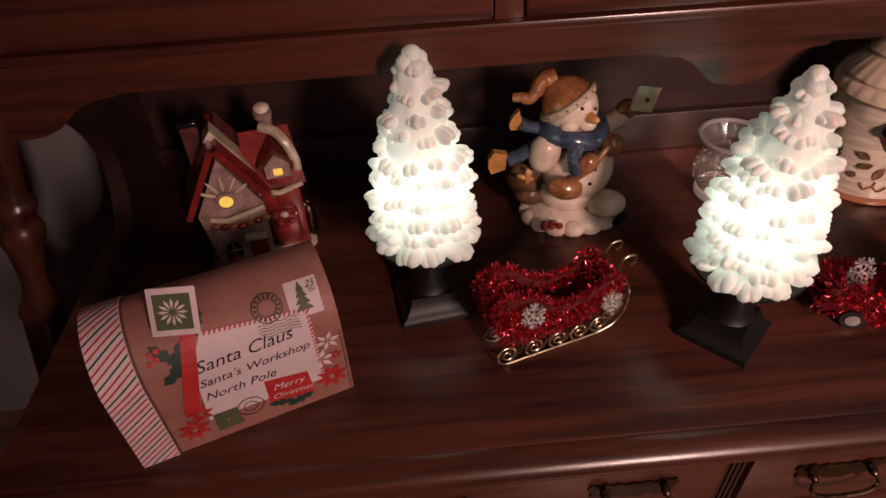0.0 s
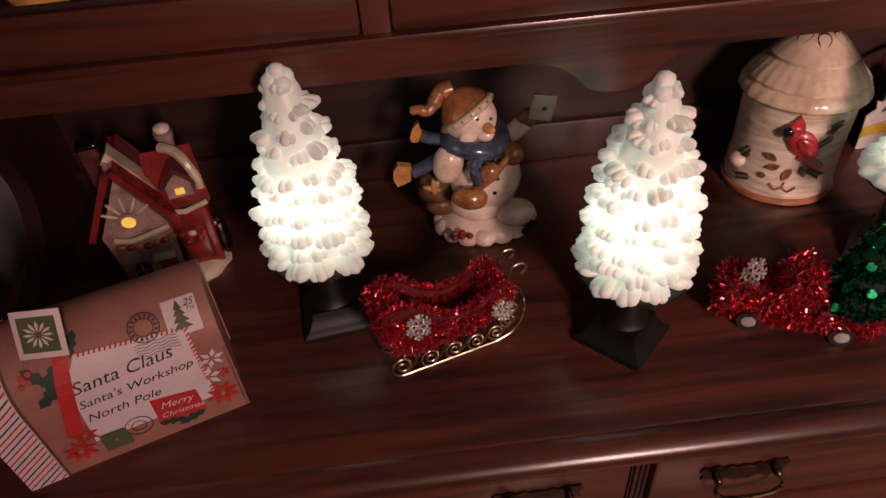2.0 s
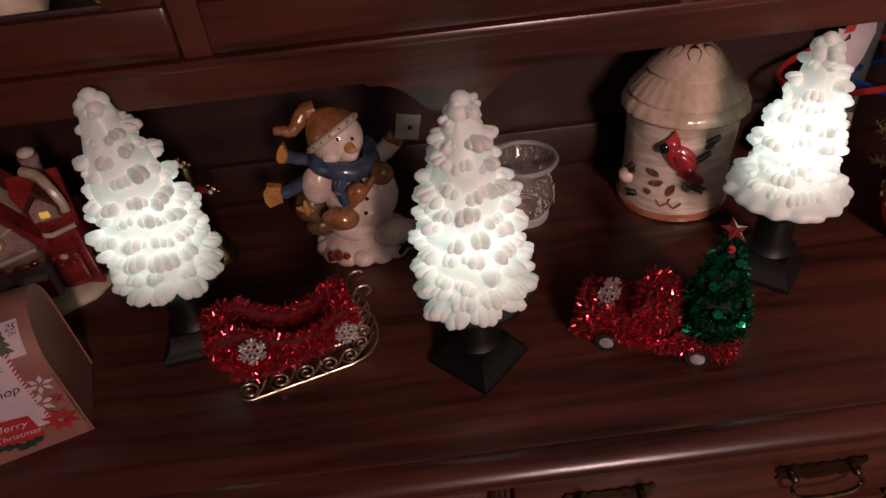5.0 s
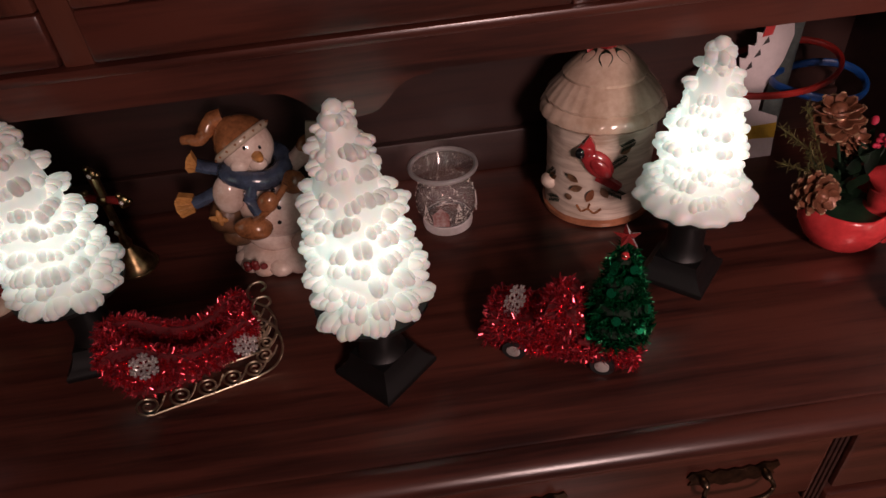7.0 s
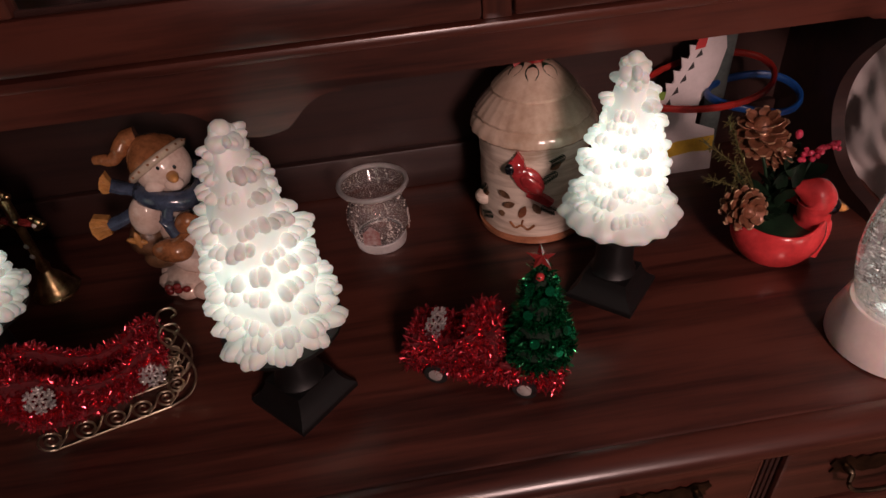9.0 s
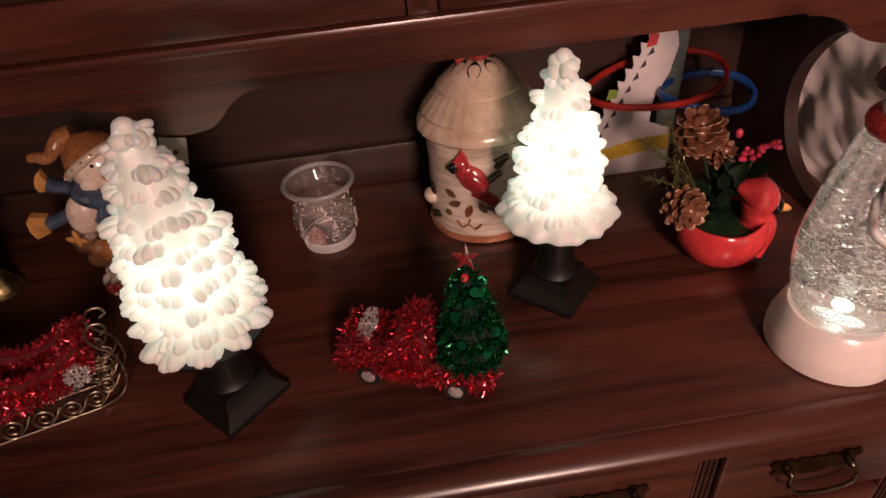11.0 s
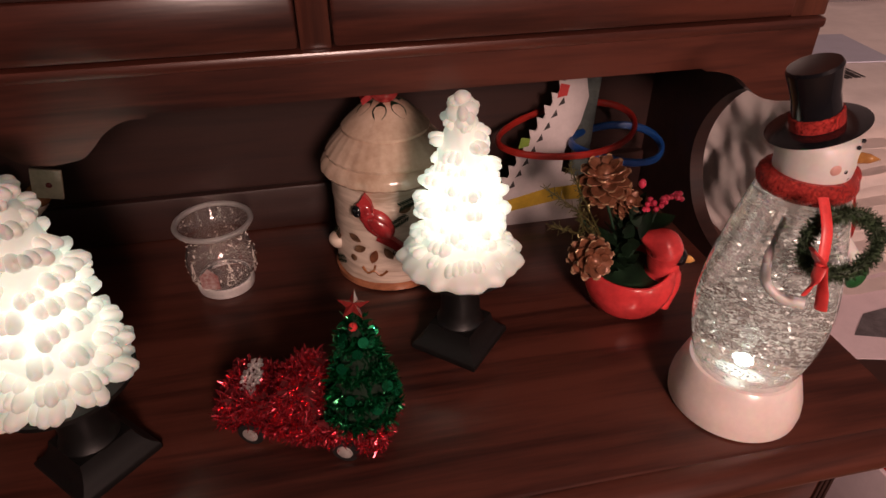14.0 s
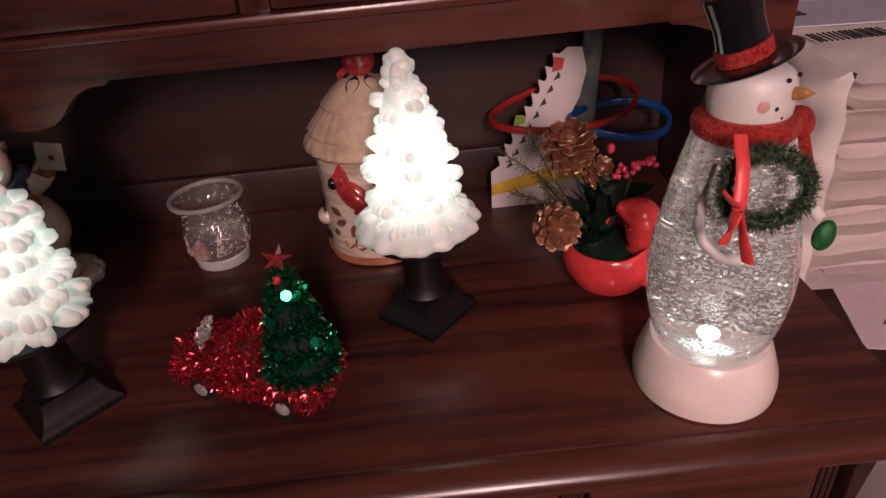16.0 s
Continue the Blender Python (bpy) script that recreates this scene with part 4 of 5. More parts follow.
# ---- ceramic house ----
WALL_GLAZE = mat("grey_cream_glaze", (0.44, 0.28, 0.26), 0.16, vary=0.32, scale=45, coat=0.5, bump=0.2)
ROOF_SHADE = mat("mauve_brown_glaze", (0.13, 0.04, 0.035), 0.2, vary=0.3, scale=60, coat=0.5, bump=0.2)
LIT_PANE = mat("lit_yellow_pane", (0.8, 0.5, 0.08), 0.3, vary=0.3, scale=120, emit=((1.0, 0.62, 0.12), 0.55))


def house(m):
    t = thing("ceramic_house", m, "glazed red and white ceramic cottage with snowy roof and lit window", "decoration")
    part("snow_base", ball(0.066, 0.056, 0.018, 0.0, 0.034, 0.003, lump=0.12, freq=60), CREAM, t, "cream snow base", m=Matrix.Diagonal((1, 1, 1, 1)))
    b = prism([(-0.05, 0.004), (0.012, 0.004), (0.014, 0.098), (-0.023, 0.168), (-0.06, 0.095)], 0.0, 0.075, "xz", 0.003)
    part("gable_wing", b, WALL_GLAZE, t, "grey glazed gable wall")
    b = box(0.008, 0.058, 0.012, 0.075, 0.004, 0.112, 0.004)
    part("side_wing", b, RED_DULL, t)
    # roofs
    for x0, z0, x1, z1 in ((-0.066, 0.096, -0.022, 0.182), (-0.024, 0.182, 0.026, 0.094)):
        d = Vector((x1 - x0, 0, z1 - z0)).normalized()
        n = Vector((-d.z, 0, d.x)) * (0.007 if d.z > 0 else 0.007)
        p = [(x0, z0), (x1, z1), (x1 + n.x, z1 + n.z), (x0 + n.x, z0 + n.z)]
        r = part("roof", prism(p, -0.004, 0.08, "xz", 0.0015), RED_DULL, t, "dark red roof slope")
        part("bargeboard", prism(p, -0.0085, -0.0035, "xz", 0.0015), RED_DULL, r, "red edge board")
    b = prism([(-0.032, 0.182), (-0.022, 0.195), (0.0, 0.156), (0.02, 0.118), (0.034, 0.103), (0.03, 0.098), (0.018, 0.106), (0.0, 0.14), (-0.02, 0.176)], 0.018, 0.042, "xz", 0.003)
    part("roof_snow", b, CREAM, t, "cream snow on the roof")
    b = prism([(0.0, 0.108), (0.066, 0.108), (0.066, 0.115), (0.06, 0.18), (0.004, 0.18), (0.0, 0.115)], 0.0, 0.006, "xz", 0.002)
    part("front_roof", b, RED_DULL, t, "red front roof slope", m=pose(0, 0.006, 0.11) @ pose(0, 0, 0, -32, 0, 0) @ pose(0, 0, -0.108))
    b = prism([(0.024, 0.125), (0.052, 0.125), (0.052, 0.142), (0.038, 0.158), (0.024, 0.142)], 0.004, 0.045, "xz", 0.002)
    d = part("dormer", b, WALL_GLAZE, t, "small roof dormer")
    part("dormer_roof", prism([(0.019, 0.139), (0.038, 0.161), (0.057, 0.139), (0.057, 0.145), (0.038, 0.168), (0.019, 0.145)], 0.001, 0.047, "xz", 0.0015), ROOF_SHADE, d)
    part("dormer_window", box(0.033, 0.043, 0.001, 0.005, 0.13, 0.138, 0.001), LIT_PANE, d, "small lit yellow window")
    part("dormer_sill", box(0.026, 0.05, -0.001, 0.004, 0.121, 0.126, 0.001), RED_DULL, d)
    b = tube(smooth_line([(0.03, 0.03, 0.182), (0.045, 0.02, 0.178), (0.054, 0.012, 0.164), (0.06, 0.006, 0.142), (0.06, 0.004, 0.132)], 5), [0.006] * 10 + [0.0055] * 5 + [0.005] * 6, 8)
    part("roof_snow", b, CREAM, t)
    part("chimney", box(-0.056, -0.036, 0.045, 0.066, 0.12, 0.19, 0.003), ROOF_SHADE, t, "brown brick chimney")
    part("chimney_cap", box(-0.0575, -0.0345, 0.0435, 0.0675, 0.188, 0.195, 0.003), BLACK_GLAZE, t)
    part("chimney_pot", lathe([(0.009, 0.15), (0.0095, 0.182), (0.011, 0.184), (0.011, 0.19), (0.0, 0.192)], 18), WALL_GLAZE, t, m=pose(0.036, 0.05, 0))
    part("chimney_snow", ball(0.0095, 0.0095, 0.0065, 0.036, 0.05, 0.195), WHITE_GLAZE, t)
    # front details
    w = part("round_window", lathe([(0.0115, -0.001), (0.0115, 0.003), (0.008, 0.004)], 24, m=pose(-0.025, 0.0, 0.112, 90, 0, 0)), WALL_GLAZE, t, "round window with glowing yellow pane")
    part("pane", lathe([(0.0075, 0.0), (0.0078, 0.0045), (0.0, 0.0048)], 20, m=pose(-0.025, 0.0, 0.112, 90, 0, 0)), LIT_PANE, w)
    for k in range(5):
        a = radians(30 + k * 30)
        part("sunburst_rib", ball(0.0022, 0.0022, 0.011, -0.025 + 0.021 * math.cos(a), -0.001, 0.114 + 0.021 * math.sin(a), (0, 90 - math.degrees(a), 0), sub=2), CREAM, t)
    w = part("arched_window", prism([(-0.042, 0.025), (-0.024, 0.025), (-0.024, 0.04), (-0.028, 0.047), (-0.033, 0.049), (-0.038, 0.047), (-0.042, 0.04)], -0.002, 0.003, "xz", 0.001), BLACK_GLAZE, t, "dark arched window with wreath")
    part("mullion", box(-0.034, -0.032, -0.003, -0.0015, 0.025, 0.048), WALL_GLAZE, w)
    part("mullion", box(-0.041, -0.025, -0.003, -0.0015, 0.035, 0.037), WALL_GLAZE, w)
    part("window_box", ball(0.01, 0.005, 0.0045, -0.034, -0.003, 0.022), RED_DULL, t)
    d = part("door", box(-0.014, 0.007, -0.002, 0.003, 0.012, 0.046, 0.002), RED_DULL, t, "dark red door")
    part("door_canopy", box(-0.018, 0.008, -0.008, 0.003, 0.048, 0.055, 0.002), CREAM, t)
    part("bay_window", box(0.016, 0.05, 0.004, 0.014, 0.018, 0.075, 0.005), RED_DULL, t, "red bay front with garland")
    for k in range(7):
        part("garland_puff", ball(0.0055, 0.004, 0.0045, -0.045 + k * 0.0095, -0.003, 0.078 - 0.006 * math.sin(k / 6 * 3.14), sub=2, lump=0.2, freq=200), RED_DULL if k % 2 else BROWN_GLAZE, t)
    for k in range(5):
        part("garland_puff", ball(0.005, 0.004, 0.004, 0.02 + k * 0.0065, 0.003, 0.07 - 0.011 * (k % 2), sub=2, lump=0.2, freq=200), CREAM if k == 2 else RED_DULL, t)
    part("eave_trim", tube([(-0.048, -0.003, 0.09), (-0.03, -0.006, 0.086), (-0.01, -0.006, 0.09), (0.014, -0.003, 0.094)], 0.0035, 8), CREAM, t)
    part("eave_trim", tube([(0.012, 0.006, 0.108), (0.035, 0.002, 0.105), (0.062, 0.006, 0.11)], 0.0035, 8), CREAM, t)
    part("shrub", ball(0.009, 0.012, 0.03, 0.062, 0.03, 0.038, lump=0.25, freq=150), BRONZE, t, "golden brown shrub")


house(pose(-0.254, 0.566, TOP, 0, 0, 13) @ Matrix.Diagonal((1, 1, 0.94, 1)))


# ---- snowman figurine, one glazed piece ----
def many(name, pieces, m, label, category):
    b = bmesh.new()
    mats = []
    for bm, mt in pieces:
        if mt not in mats:
            mats.append(mt)
        for f in bm.faces:
            f.material_index = mats.index(mt)
        merge(b, bm)
    me = bpy.data.meshes.new(name)
    bmesh.ops.recalc_face_normals(b, faces=b.faces)
    b.to_mesh(me)
    b.free()
    for mt in mats:
        me.materials.append(mt)
    me.shade_smooth()
    me.set_sharp_from_angle(angle=radians(50))
    ob = new(name, me)
    ob.matrix_world = m
    return tagged(ob, label, category)


def figurine(m):
    p = []
    base = ball(0.064, 0.046, 0.018, 0.01, -0.004, 0.014, lump=0.16, freq=45)
    for k in range(15):
        a = k * 0.42
        ball(0.016, 0.014, 0.012, 0.01 + 0.053 * math.cos(a), -0.004 + 0.038 * math.sin(a), 0.011, bm=base, sub=2, lump=0.1)
    p.append((base, WHITE_GLAZE))
    p.append((ball(0.046, 0.042, 0.048, 0.012, 0.0, 0.078, lump=0.03, freq=30), WHITE_GLAZE))
    p.append((ball(0.042, 0.036, 0.03, 0.005, 0.0, 0.045), WHITE_GLAZE))
    p.append((ball(0.036, 0.034, 0.034, -0.004, -0.004, 0.164), WHITE_GLAZE))
    p.append((ball(0.012, 0.009, 0.009, 0.012, -0.032, 0.152), WHITE_GLAZE))
    p.append((ball(0.012, 0.008, 0.009, -0.011, -0.033, 0.152), WHITE_GLAZE))
    # cap pulled to one side, with band and drooping tail
    hc, ax = Vector((-0.004, -0.004, 0.164)), Vector((-0.5, 0.3, 0.8)).normalized()
    turn = ax.to_track_quat("Z", "Y").to_matrix().to_4x4()
    cap = ball(0.0385, 0.0375, 0.0385, sub=3)
    bmesh.ops.bisect_plane(cap, geom=cap.verts[:] + cap.edges[:] + cap.faces[:], plane_co=(0, 0, 0.009), plane_no=(0, 0, 1), clear_inner=True)
    for v in cap.verts:
        v.co.z = 0.009 + (v.co.z - 0.009) * 1.2
        v.co *= 1 + 0.05 * noise.noise(v.co * 90)
    cap.transform(Matrix.Translation(hc) @ turn)
    tube(smooth_line([(-0.026, 0.012, 0.2), (-0.042, 0.008, 0.197), (-0.052, 0.0, 0.185), (-0.061, -0.004, 0.18), (-0.07, -0.004, 0.183), (-0.079, 0.0, 0.181)], 6), [0.013] * 6 + [0.0105] * 6 + [0.0085] * 6 + [0.0075] * 6 + [0.0065] * 7, 10, cap)
    p.append((cap, BROWN_GLAZE))
    bm_m = Matrix.Translation(hc) @ turn @ pose(0, 0, 0.008)
    band = [Vector((0.0365 * math.cos(q), 0.0355 * math.sin(q), 0)) for q in (2 * math.pi * i / 36 for i in range(36))]
    p.append((tube([bm_m @ v for v in band], 0.0058, 8, closed=True), CREAM))
    dots = bmesh.new()
    for i in range(0, 36, 2):
        ball(0.0018, 0.0018, 0.0018, *(bm_m @ (band[i] * 1.15)), bm=dots, sub=1)
    p.append((dots, BROWN_GLAZE))
    nose = lathe([(0.0075, 0.0), (0.0065, 0.006), (0.0045, 0.013), (0.0, 0.018)], 14, m=pose(0.014, -0.034, 0.163, 80, 0, 25))
    p.append((nose, ORANGE_GLAZE))
    eyes = bmesh.new()
    for x, z in ((0.002, 0.178), (0.02, 0.175)):
        ball(0.0021, 0.0015, 0.0028, x, -0.0365 + (0.003 if x > 0.01 else 0), z, bm=eyes, sub=2)
    for x, z, y in ((0.019, 0.116, -0.033), (0.022, 0.097, -0.041), (0.018, 0.078, -0.0425)):
        ball(0.0026, 0.002, 0.0026, x, y, z, bm=eyes, sub=2)
    p.append((eyes, BLACK_GLAZE))
    scarf = tube([(0.0 + 0.033 * math.cos(a), -0.003 + 0.033 * math.sin(a), 0.134 + 0.004 * math.sin(a * 2)) for a in (2 * math.pi * i / 26 for i in range(26))], 0.0115, 10, closed=True)
    tube(smooth_line([(-0.02, 0.0, 0.134), (-0.045, -0.004, 0.138), (-0.064, -0.006, 0.147)], 5), [0.01, 0.01, 0.0105, 0.011, 0.0115, 0.012, 0.012, 0.0125, 0.013, 0.013, 0.013], 10, scarf, flat=0.6)
    tube(smooth_line([(-0.02, 0.0, 0.125), (-0.05, -0.008, 0.11), (-0.078, -0.012, 0.101)], 5), 0.0135, 10, scarf, flat=0.6)
    tube(smooth_line([(0.0, -0.037, 0.132), (-0.006, -0.043, 0.116), (-0.002, -0.046, 0.098)], 5), 0.0105, 10, scarf, flat=0.6)
    for v in scarf.verts:
        v.co += v.co.normalized() * 0.0016 * noise.noise(v.co * 220)
    p.append((scarf, BLUE_GLAZE))
    fringe = prism([(-0.066, 0.14), (-0.07, 0.153), (-0.073, 0.168), (-0.079, 0.163), (-0.083, 0.156), (-0.086, 0.147), (-0.084, 0.14)], -0.012, -0.003, "xz", 0.0015)
    prism([(-0.078, 0.112), (-0.094, 0.116), (-0.1, 0.107), (-0.101, 0.096), (-0.097, 0.086), (-0.08, 0.092)], -0.019, -0.009, "xz", 0.0015, fringe)
    for k in range(4):
        tube([(-0.07 - 0.002 * k, -0.0125, 0.145 + 0.004 * (3 - k)), (-0.077 - 0.0022 * k, -0.0125, 0.164 - 0.0058 * k)], 0.0011, 6, fringe)
        tube([(-0.081, -0.0195, 0.108 - 0.004 * k), (-0.098, -0.0195, 0.111 - 0.0072 * k)], 0.0011, 6, fringe)
    p.append((fringe, ORANGE_GLAZE))
    for k, (bm, mt) in enumerate(p):
        if k > 2:
            for v in bm.verts:
                if v.co.z > 0.14 and mt not in (BLUE_GLAZE,) and v.co.x > -0.09:
                    v.co = Vector((0, -0.002, 0.142)) + (v.co - Vector((0, -0.002, 0.142))) * 0.88
    # arms, mittens, letter
    arm = tube(smooth_line([(0.036, 0.0, 0.128), (0.05, 0.0, 0.136), (0.062, 0.0, 0.148)], 4), 0.0115, 10)
    ball(0.019, 0.018, 0.026, -0.034, -0.02, 0.112, (0, 12, 0), bm=arm)
    ball(0.025, 0.02, 0.017, 0.046, -0.03, 0.037, bm=arm)
    p.append((arm, WHITE_GLAZE))
    mitt = ball(0.0135, 0.011, 0.012, 0.064, -0.002, 0.152, (0, -30, 0), lump=0.1, freq=120)
    ball(0.0215, 0.015, 0.0145, -0.012, -0.044, 0.076, (0, 12, 0), bm=mitt, lump=0.1, freq=90)
    ball(0.012, 0.01, 0.014, 0.012, -0.043, 0.108, (0, 35, 0), bm=mitt)
    ball(0.015, 0.012, 0.015, 0.042, -0.026, 0.12, (0, -30, 0), bm=mitt)
    p.append((mitt, BROWN_GLAZE))
    p.append((tube(smooth_line([(-0.012, -0.046, 0.085), (0.012, -0.046, 0.1), (0.036, -0.036, 0.124)], 5), 0.0042, 8), BROWN_GLAZE))
    letter = box(0.066, 0.094, -0.012, -0.008, 0.152, 0.184, 0.001)
    letter.transform(Matrix.Translation((0.08, 0, 0.168)) @ pose(0, 0, 0, 0, 12, 0) @ Matrix.Translation((-0.08, 0, -0.168)))
    p.append((letter, CREAM))
    seal = ball(0.003, 0.0015, 0.003, 0.082, -0.0125, 0.167, sub=2)
    for k in range(5):
        ball(0.005, 0.004, 0.0045, -0.034 + 0.0095 * (k % 3), -0.047, 0.02 + 0.006 * (k // 3), bm=seal, sub=2)
    p.append((seal, RED_DULL))
    pack = ball(0.024, 0.026, 0.027, -0.05, 0.006, 0.068, lump=0.18, freq=70)
    ball(0.02, 0.02, 0.016, -0.044, 0.0, 0.042, bm=pack, lump=0.15)
    p.append((pack, mat("basket_brown_glaze", (0.16, 0.08, 0.04), 0.3, vary=0.35, scale=90, bump=0.4)))
    bow = ball(0.012, 0.004, 0.0042, -0.056, -0.022, 0.08, (0, 20, 0), sub=2)
    ball(0.004, 0.004, 0.012, -0.054, -0.023, 0.082, bm=bow, sub=2)
    p.append((bow, ORANGE_GLAZE))
    holly = bmesh.new()
    for k, a in enumerate((20, 150, 260)):
        merge(holly, leaf(0.018, 0.006), pose(0.056, -0.045, 0.024, 25, 0, a))
    p.append((holly, GREEN_DARK))
    many("snowman_figurine", p, m, "glazed ceramic snowman figurine in brown cap and blue scarf", "figurine")


figurine(pose(0.125, 0.615, TOP))


# ---- small standing cross ----
def cross(m):
    t = thing("standing_cross", m, "small ornate gilt and red enamel cross on a domed foot", "decoration")
    part("foot", lathe([(0.026, 0.0), (0.0265, 0.003), (0.022, 0.006), (0.0195, 0.013), (0.014, 0.024), (0.009, 0.03), (0.006, 0.036)], 32), BRASS, t, "domed antique brass foot")
    part("foot_rim", tube([(0.026 * math.cos(k * 0.2618), 0.026 * math.sin(k * 0.2618), 0.003) for k in range(24)], 0.0016, 8, closed=True), BRASS, t)
    part("stem", lathe([(0.006, 0.034), (0.008, 0.042), (0.005, 0.05), (0.005, 0.088), (0.006, 0.135), (0.004, 0.14)], 16), BRASS, t)
    part("arms", tube([(-0.024, 0, 0.107), (0, 0, 0.107), (0.024, 0, 0.107)], 0.0052, 10), RED_DULL, t, "red enamel crossbar")
    for x, z in ((-0.028, 0.107), (0.028, 0.107), (0, 0.142)):
        b = ball(0.0085, 0.005, 0.0085, x, 0, z, sub=2)
        for k in range(3):
            a = k * 2.1 + (0 if x == 0 else (0 if x > 0 else 3.14))
            ball(0.004, 0.004, 0.004, x + 0.008 * math.cos(a), 0, z + 0.008 * math.sin(a), bm=b, sub=2)
        e = part("finial", b, BRASS, t, "gilt trefoil finial")
        part("jewel", ball(0.003, 0.002, 0.003, x, -0.005, z, sub=2), PALE, e)
    part("boss", ball(0.008, 0.006, 0.008, 0, -0.002, 0.107, sub=2), BRASS, t)
    for z in (0.06, 0.075):
        part("jewel", ball(0.0035, 0.002, 0.0035, 0, -0.006, z, sub=2), PALE, t)


cross(pose(-0.066, 0.628, TOP, 0, 0, -20))


# ---- snowman glitter lantern ----
RED_GLITTER = mat("red_glitter", (0.75, 0.07, 0.06), 0.25, 0.6, scale=420, dark=(0.22, 0.01, 0.01), bump=1.0)
FROST = mat("frosted_white", (0.66, 0.64, 0.62), 0.4, vary=0.06, scale=40, sss=0.3)
FLAKE = mat("glitter_flake", (0.85, 0.9, 0.88), 0.25, 0.35, vary=0.1, scale=300)


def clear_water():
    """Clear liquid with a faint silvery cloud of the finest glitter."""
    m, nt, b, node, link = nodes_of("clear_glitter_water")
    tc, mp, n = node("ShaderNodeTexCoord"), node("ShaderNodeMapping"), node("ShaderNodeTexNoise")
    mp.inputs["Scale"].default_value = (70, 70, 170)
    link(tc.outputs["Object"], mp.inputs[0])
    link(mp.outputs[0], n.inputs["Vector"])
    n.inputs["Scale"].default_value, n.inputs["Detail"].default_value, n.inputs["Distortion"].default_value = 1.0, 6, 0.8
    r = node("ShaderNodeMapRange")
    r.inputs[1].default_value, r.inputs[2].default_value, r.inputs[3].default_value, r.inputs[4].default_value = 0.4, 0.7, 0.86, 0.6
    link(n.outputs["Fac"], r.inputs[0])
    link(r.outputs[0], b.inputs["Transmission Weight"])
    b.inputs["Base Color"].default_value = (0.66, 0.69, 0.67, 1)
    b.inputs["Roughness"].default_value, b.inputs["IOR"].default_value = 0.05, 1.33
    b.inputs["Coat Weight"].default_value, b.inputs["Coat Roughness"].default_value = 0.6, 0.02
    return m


def lantern(m):
    t = thing("snowman_lantern", m, "snowman glitter water lantern with top hat, scarf and wreath", "lamp")
    part("base", lathe([(0.058, 0.0), (0.062, 0.003), (0.0628, 0.012), (0.0615, 0.022), (0.057, 0.036), (0.0535, 0.046), (0.05, 0.05), (0.04, 0.051)], 64), GLOBE_BASE, t, "glossy white round base")
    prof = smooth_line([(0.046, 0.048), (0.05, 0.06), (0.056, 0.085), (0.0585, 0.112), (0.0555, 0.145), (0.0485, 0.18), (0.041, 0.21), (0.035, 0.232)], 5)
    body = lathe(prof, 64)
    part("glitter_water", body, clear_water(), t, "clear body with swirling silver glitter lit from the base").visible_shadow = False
    glow = mat("lit_lamp_lens", (0.9, 0.9, 0.88), 0.4, emit=((0.86, 1.0, 0.96), 0.9))
    part("lamp_lens", lathe([(0.016, 0.0495), (0.015, 0.0525), (0.009, 0.054), (0.0, 0.0545)], 24), glow, t, "bright lamp lens under the water")
    led = bpy.data.lights.new("lantern_light", "POINT")
    led.energy, led.color, led.shadow_soft_size = 0.022, (0.84, 1.0, 0.95), 0.006
    new("lantern_light", led).matrix_world = m @ pose(0, 0, 0.066)
    b = bmesh.new()
    rng = random.Random(2)
    for i in range(5200):
        z = 0.058 + 0.15 * rng.random() ** 1.15
        r = (float(np.interp(z, [p[1] for p in prof], [p[0] for p in prof])) - 0.001) * rng.random() ** 0.3
        a = rng.uniform(0, 6.283)
        s = rng.uniform(0.00035, 0.0008)
        q = pose(r * math.cos(a), r * math.sin(a), z, rng.uniform(-40, 40), rng.uniform(-40, 40), math.degrees(a) + rng.uniform(-50, 50)) @ pose(0, 0, 0, 0, 90, 0)
        w = rng.uniform(1, 2.0)
        b.faces.new([b.verts.new(q @ Vector(c)) for c in ((-s, -s * w, 0), (s, -s * w, 0), (s, s * w, 0), (-s, s * w, 0))])
    tagged(part("glitter", b, FLAKE, t, "silver glitter flakes", smooth=False), kind="stuff")
    part("scarf", tube([(0.0292 * math.cos(a), 0.0292 * math.sin(a), 0.236) for a in (2 * math.pi * i / 36 for i in range(36))], 0.0088, 12, closed=True), RED_GLITTER, t, "red glitter scarf")
    kn = part("scarf_knot", ball(0.012, 0.011, 0.013, 0.044, 0.006, 0.228), RED_GLITTER, t)
    part("scarf_tail", tube(smooth_line([(0.046, 0.006, 0.226), (0.052, 0.002, 0.2), (0.053, 0.0, 0.17)], 5), [0.009] * 6 + [0.011] * 5, 10, flat=0.4), RED_GLITTER, kn)
    h = part("head", lathe(smooth_line([(0.0265, 0.236), (0.029, 0.246), (0.0295, 0.258), (0.0285, 0.266), (0.025, 0.2725), (0.014, 0.276), (0.001, 0.277)], 4), 40, m=pose(0.001, 0, 0)), FROST, t, "frosted white head")
    face = pose(0.001, 0, 0.26, 0, 0, -52)
    part("nose", lathe([(0.0045, 0), (0.0035, 0.008), (0.0, 0.015)], 12, m=face @ pose(0.028, 0, 0.001, 0, 80, 0)), ORANGE_GLAZE, h, "orange carrot nose")
    for a, z in ((-16, 0.011), (16, 0.011), (-30, -0.006), (-18, -0.013), (0, -0.016), (18, -0.013), (30, -0.006)):
        c = 0.0292 - 8.0 * z * z
        part("coal", ball(0.0017, 0.0017, 0.0017, sub=2), BLACK_GLAZE, h, m=face @ pose(c * math.cos(radians(a)), c * math.sin(radians(a)), z))
    blush = mat("pink_blush", (0.6, 0.32, 0.28), 0.5)
